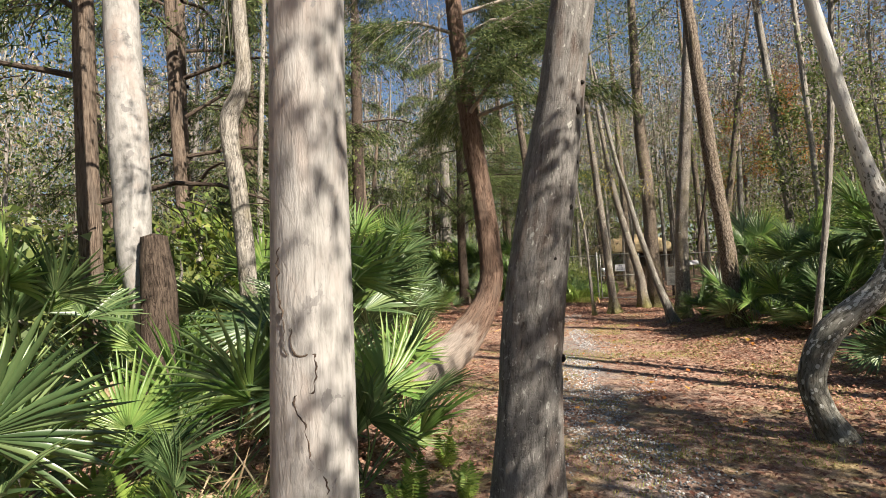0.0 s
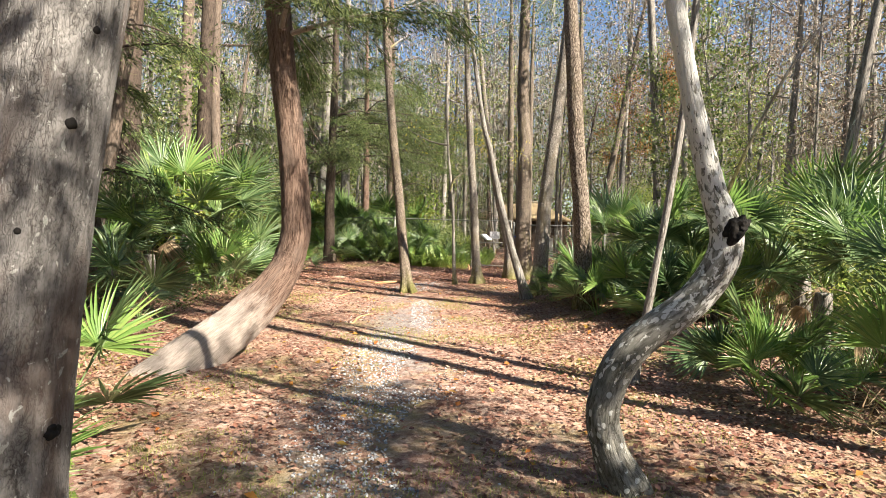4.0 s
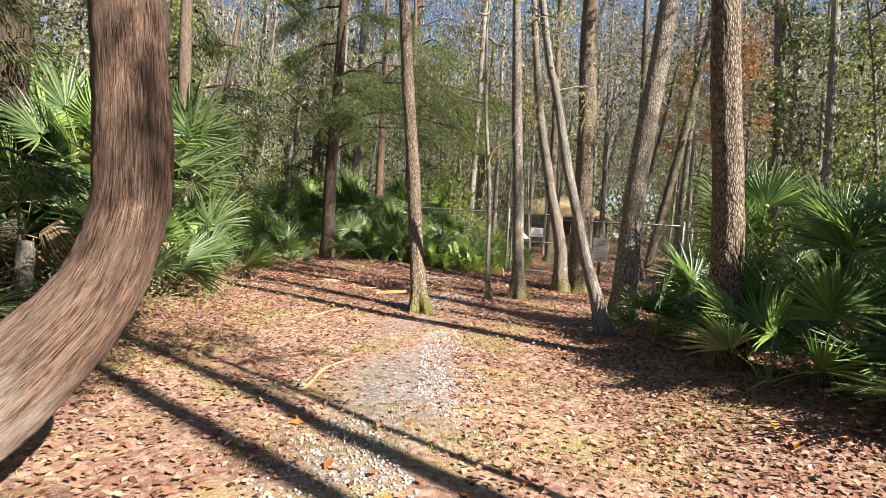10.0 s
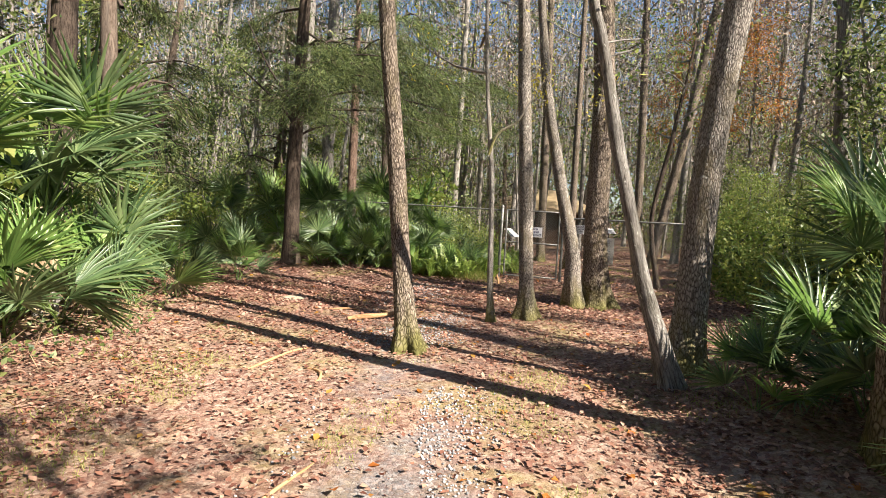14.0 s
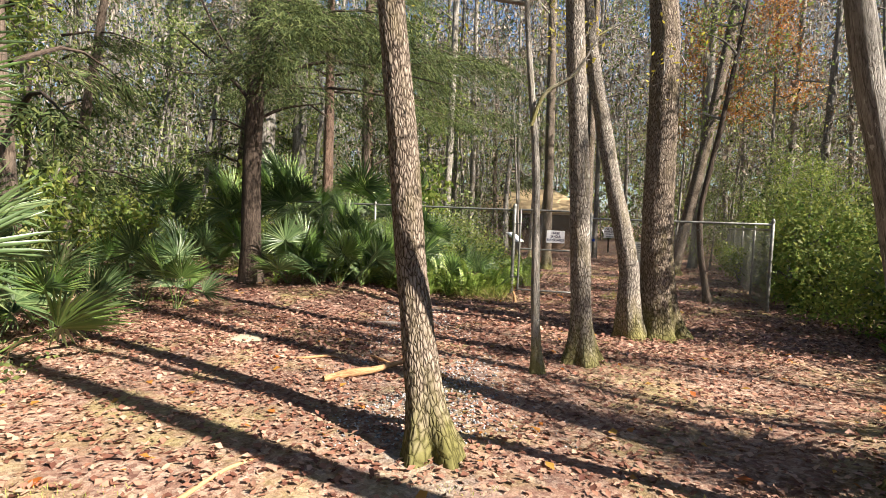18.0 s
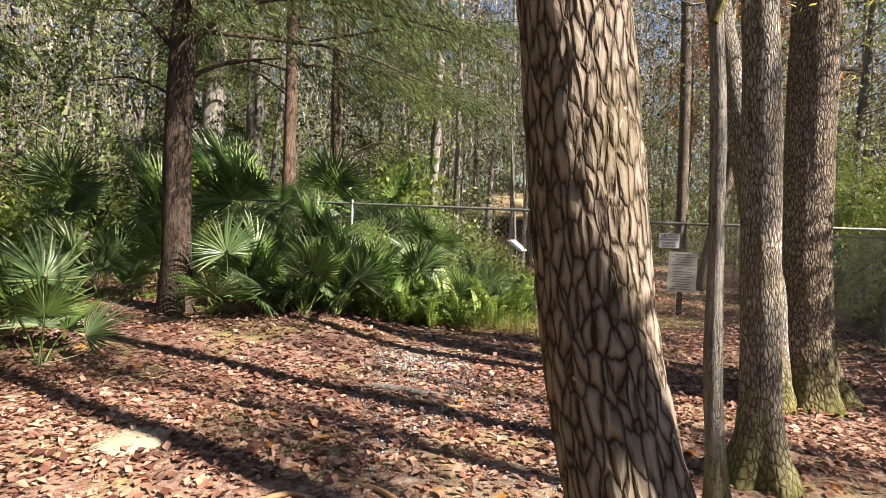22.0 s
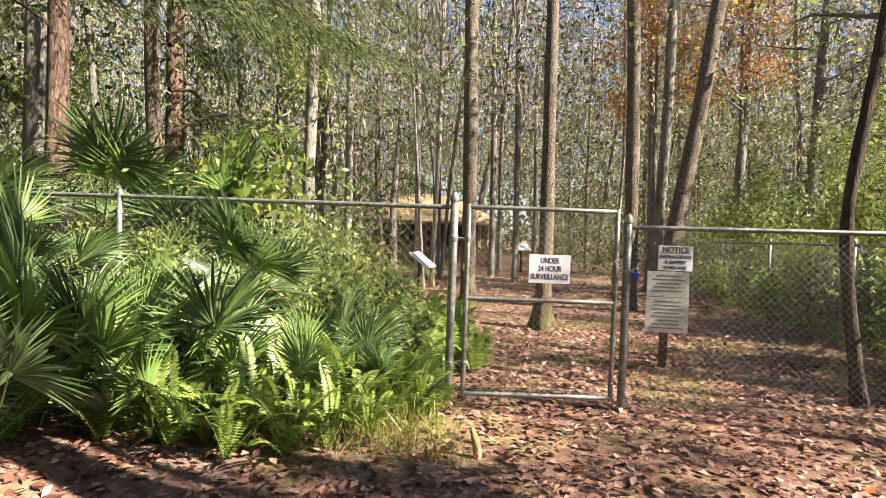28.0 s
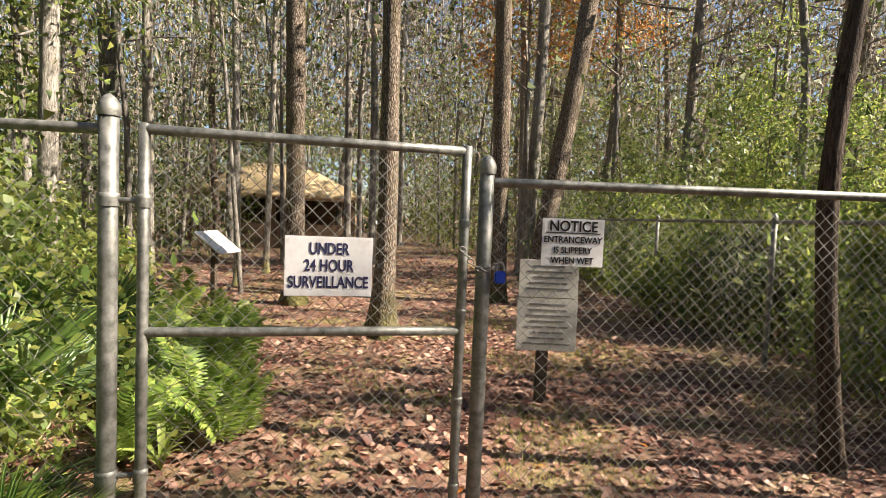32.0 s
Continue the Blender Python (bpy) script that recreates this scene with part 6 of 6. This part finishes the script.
fallen("branch", "fallen peeled tan branch among gravel", TAN, [(-0.30, 15.95, 0.03, 0.025), (-0.1, 16.1, 0.04, 0.038), (0.15, 16.22, 0.05, 0.03), (0.35, 16.42, 0.06, 0.026), (0.54, 16.5, 0.07, 0.014)])
ROOT = "peeling tan surface root crossing the path"
for rows in ([(-0.16, 10.4), (-0.12, 10.6), (-0.09, 11.05), (0.11, 11.63)], [(-0.95, 13.4), (-0.8, 13.7), (-0.62, 14.2), (-0.4, 14.5)], [(-0.46, 13.65), (-0.25, 13.5), (-0.18, 13.3), (-0.22, 13.1)], [(-0.82, 16.8), (-0.6, 16.72), (-0.35, 16.82), (-0.15, 16.75)], [(-0.06, 17.0), (0.1, 16.85), (0.28, 16.6), (0.4, 16.55)], [(0.15, 18.5), (0.4, 18.4), (0.7, 18.25), (0.95, 18.3)]):
    fallen("root", ROOT, TAN, [(x, y, -0.015 if k in (0, 3) else 0.012, 0.008 if k in (0, 3) else 0.014) for k, (x, y) in enumerate(rows)])
fallen("root", "dark reddish root crossing the path", CEDAR, [(-0.1, 18.9, -0.02, 0.02), (0.2, 18.75, 0.02, 0.03), (0.5, 18.6, 0.02, 0.03), (0.9, 18.5, -0.02, 0.02)])
fallen("branch", "small broken stick standing in the path", TAN, [(2.50, 21.14, -0.05, 0.025), (2.49, 21.15, 0.08, 0.03), (2.46, 21.17, 0.2, 0.015)])
fallen("branch", "fallen branch across the leaf litter", CEDAR, [(4.2, 9.2, 0.02, 0.025), (4.8, 9.5, 0.03, 0.03), (5.4, 10.0, 0.03, 0.02)])
for x, y, s in ((-1.4, 17.55, 1.0),):
    bm = bmesh.new()
    bmesh.ops.create_icosphere(bm, subdivisions=3, radius=0.22 * s)
    for v in bm.verts:
        v.co *= 1 + 0.25 * noise.noise(v.co * 6)
        v.co.z *= 0.16
    me = bpy.data.meshes.new("stone")
    bm.to_mesh(me)
    bm.free()
    me.materials.append(STONE)
    thing("stone", "flat pale mossy stone in the leaf litter", "stone", pose(x, y, relief(x, y) - 0.005), data=me)


# ---- litter, gravel and grass ----
def ground_spots(r, n, x0, x1, y0, y1, keep=lambda x, y: True):
    out = []
    while len(out) < n:
        x, y = r.uniform(x0, x1), r.uniform(y0, y1)
        if keep(x, y):
            out.append((x, y, relief(x, y)))
    return np.array(out)


def litter(name, label, n, box, size, mat, seed, keep=lambda x, y: True, lift=0.004):
    r = np.random.default_rng(seed)
    p = ground_spots(r, n, *box, keep)
    p[:, 2] += lift + r.uniform(0, 0.02, n)
    a = r.uniform(0, 2 * math.pi, n)
    way = np.stack([np.cos(a), np.sin(a), r.normal(size=n) * 0.28], axis=1)
    way /= np.linalg.norm(way, axis=1)[:, None]
    side = np.stack([-np.sin(a), np.cos(a), r.normal(size=n) * 0.3], axis=1)
    side /= np.linalg.norm(side, axis=1)[:, None]
    s = r.uniform(0.55, 1.35, n) * size
    V, F = blades(p, way, side, s, s * r.uniform(0.45, 0.8, n), fold=0.18)
    thing(name, label, "leaves", kind="stuff", data=mesh_np(name, V, F, mat, smooth=False))


def strip(x, y):
    return abs(x - 0.62) < 0.45


litter("fallen_leaves", "brown and tan fallen leaves covering the floor", 75000, (-4.5, 6.5, 0.5, 14.0), 0.05, LITTER, 1, lambda x, y: (not strip(x, y) or random.random() < 0.3) and (abs(x - 0.4) > 1.8 or random.random() < 0.4))
litter("fallen_leaves", "brown and tan fallen leaves covering the floor", 23000, (-4.5, 8.0, 14.0, 19.5), 0.056, LITTER, 2)
litter("fallen_leaves", "red-brown fallen leaves heaped by the gate, darkened as in shade", 30000, (-4.5, 8.0, 17.0, 26.0), 0.07, LITTER_RED, 3)
litter("fallen_leaves", "scattered fallen leaves under the trees", 9000, (2.0, 11.0, 22.5, 36.0), 0.09, LITTER_RED, 4)
litter("yellow_leaves", "bright yellow and orange fallen leaves", 500, (-3, 6, 4, 23), 0.08, ORANGE, 3)

gr = np.random.default_rng(8)
p = ground_spots(gr, 8000, -0.4, 1.7, 3.5, 20.0, lambda x, y: random.random() < math.exp(-((x - 0.62) / 0.5) ** 2) and noise.noise((x * 1.3, y * 0.55, 4.0)) > -0.02)
oct_v = np.array([(1, 0, 0), (-1, 0, 0), (0, 1, 0), (0, -1, 0), (0, 0, 0.8), (0, 0, -0.8)], float)
oct_f = np.array([[0, 2, 4], [2, 1, 4], [1, 3, 4], [3, 0, 4], [2, 0, 5], [1, 2, 5], [3, 1, 5], [0, 3, 5]])
V = (oct_v[None] * gr.uniform(0.6, 1.4, (len(p), 6, 1)) * gr.uniform(0.006, 0.016, (len(p), 1, 1)) + (p + np.array([0, 0, 0.004]))[:, None]).reshape(-1, 3)
F = (np.arange(len(p))[:, None, None] * 6 + oct_f[None]).reshape(-1, 3)
gn = Nodes("gravel_stone")
GRAVEL = gn.done(gn.ramp(gn.t.nodes.new("ShaderNodeNewGeometry").outputs["Random Per Island"], [(0.0, (0.13, 0.13, 0.135)), (0.6, (0.32, 0.32, 0.325)), (1.0, (0.54, 0.53, 0.53))]), 0.8)
thing("gravel", "grey gravel worn into the path", "gravel", kind="stuff", data=mesh_np("gravel", V, F, GRAVEL, smooth=False))


def grass(name, label, n, box, height, seed, keep):
    r = np.random.default_rng(seed)
    p = ground_spots(r, n, *box, keep)
    way = units(r, n, 2.2)
    way[:, 2] = np.abs(way[:, 2])
    V, F = blades(p, way, sideways(r, way), r.uniform(0.4, 1.3, n) * height, r.uniform(0.003, 0.007, n))
    thing(name, label, "grass", kind="stuff", data=mesh_np(name, V, F, GRASS, smooth=False))


def tufts(x, y):
    return noise.noise((x * 0.9, y * 0.9, 9.0)) > 0.12


grass("grass", "short thin yellow-green grass in the clearing", 22000, (-3.5, 4.0, 3.0, 14.0), 0.04, 11, tufts)
grass("grass", "short grass beside the sign post", 7000, (4.3, 8.0, 21.8, 27.0), 0.06, 12, tufts)
grass("grass", "tall grass and weeds along the bed edge", 6000, (-4.5, 2.4, 20.5, 24.0), 0.28, 13, lambda x, y: 0.2 < fence_y(x) - y < 1.6)
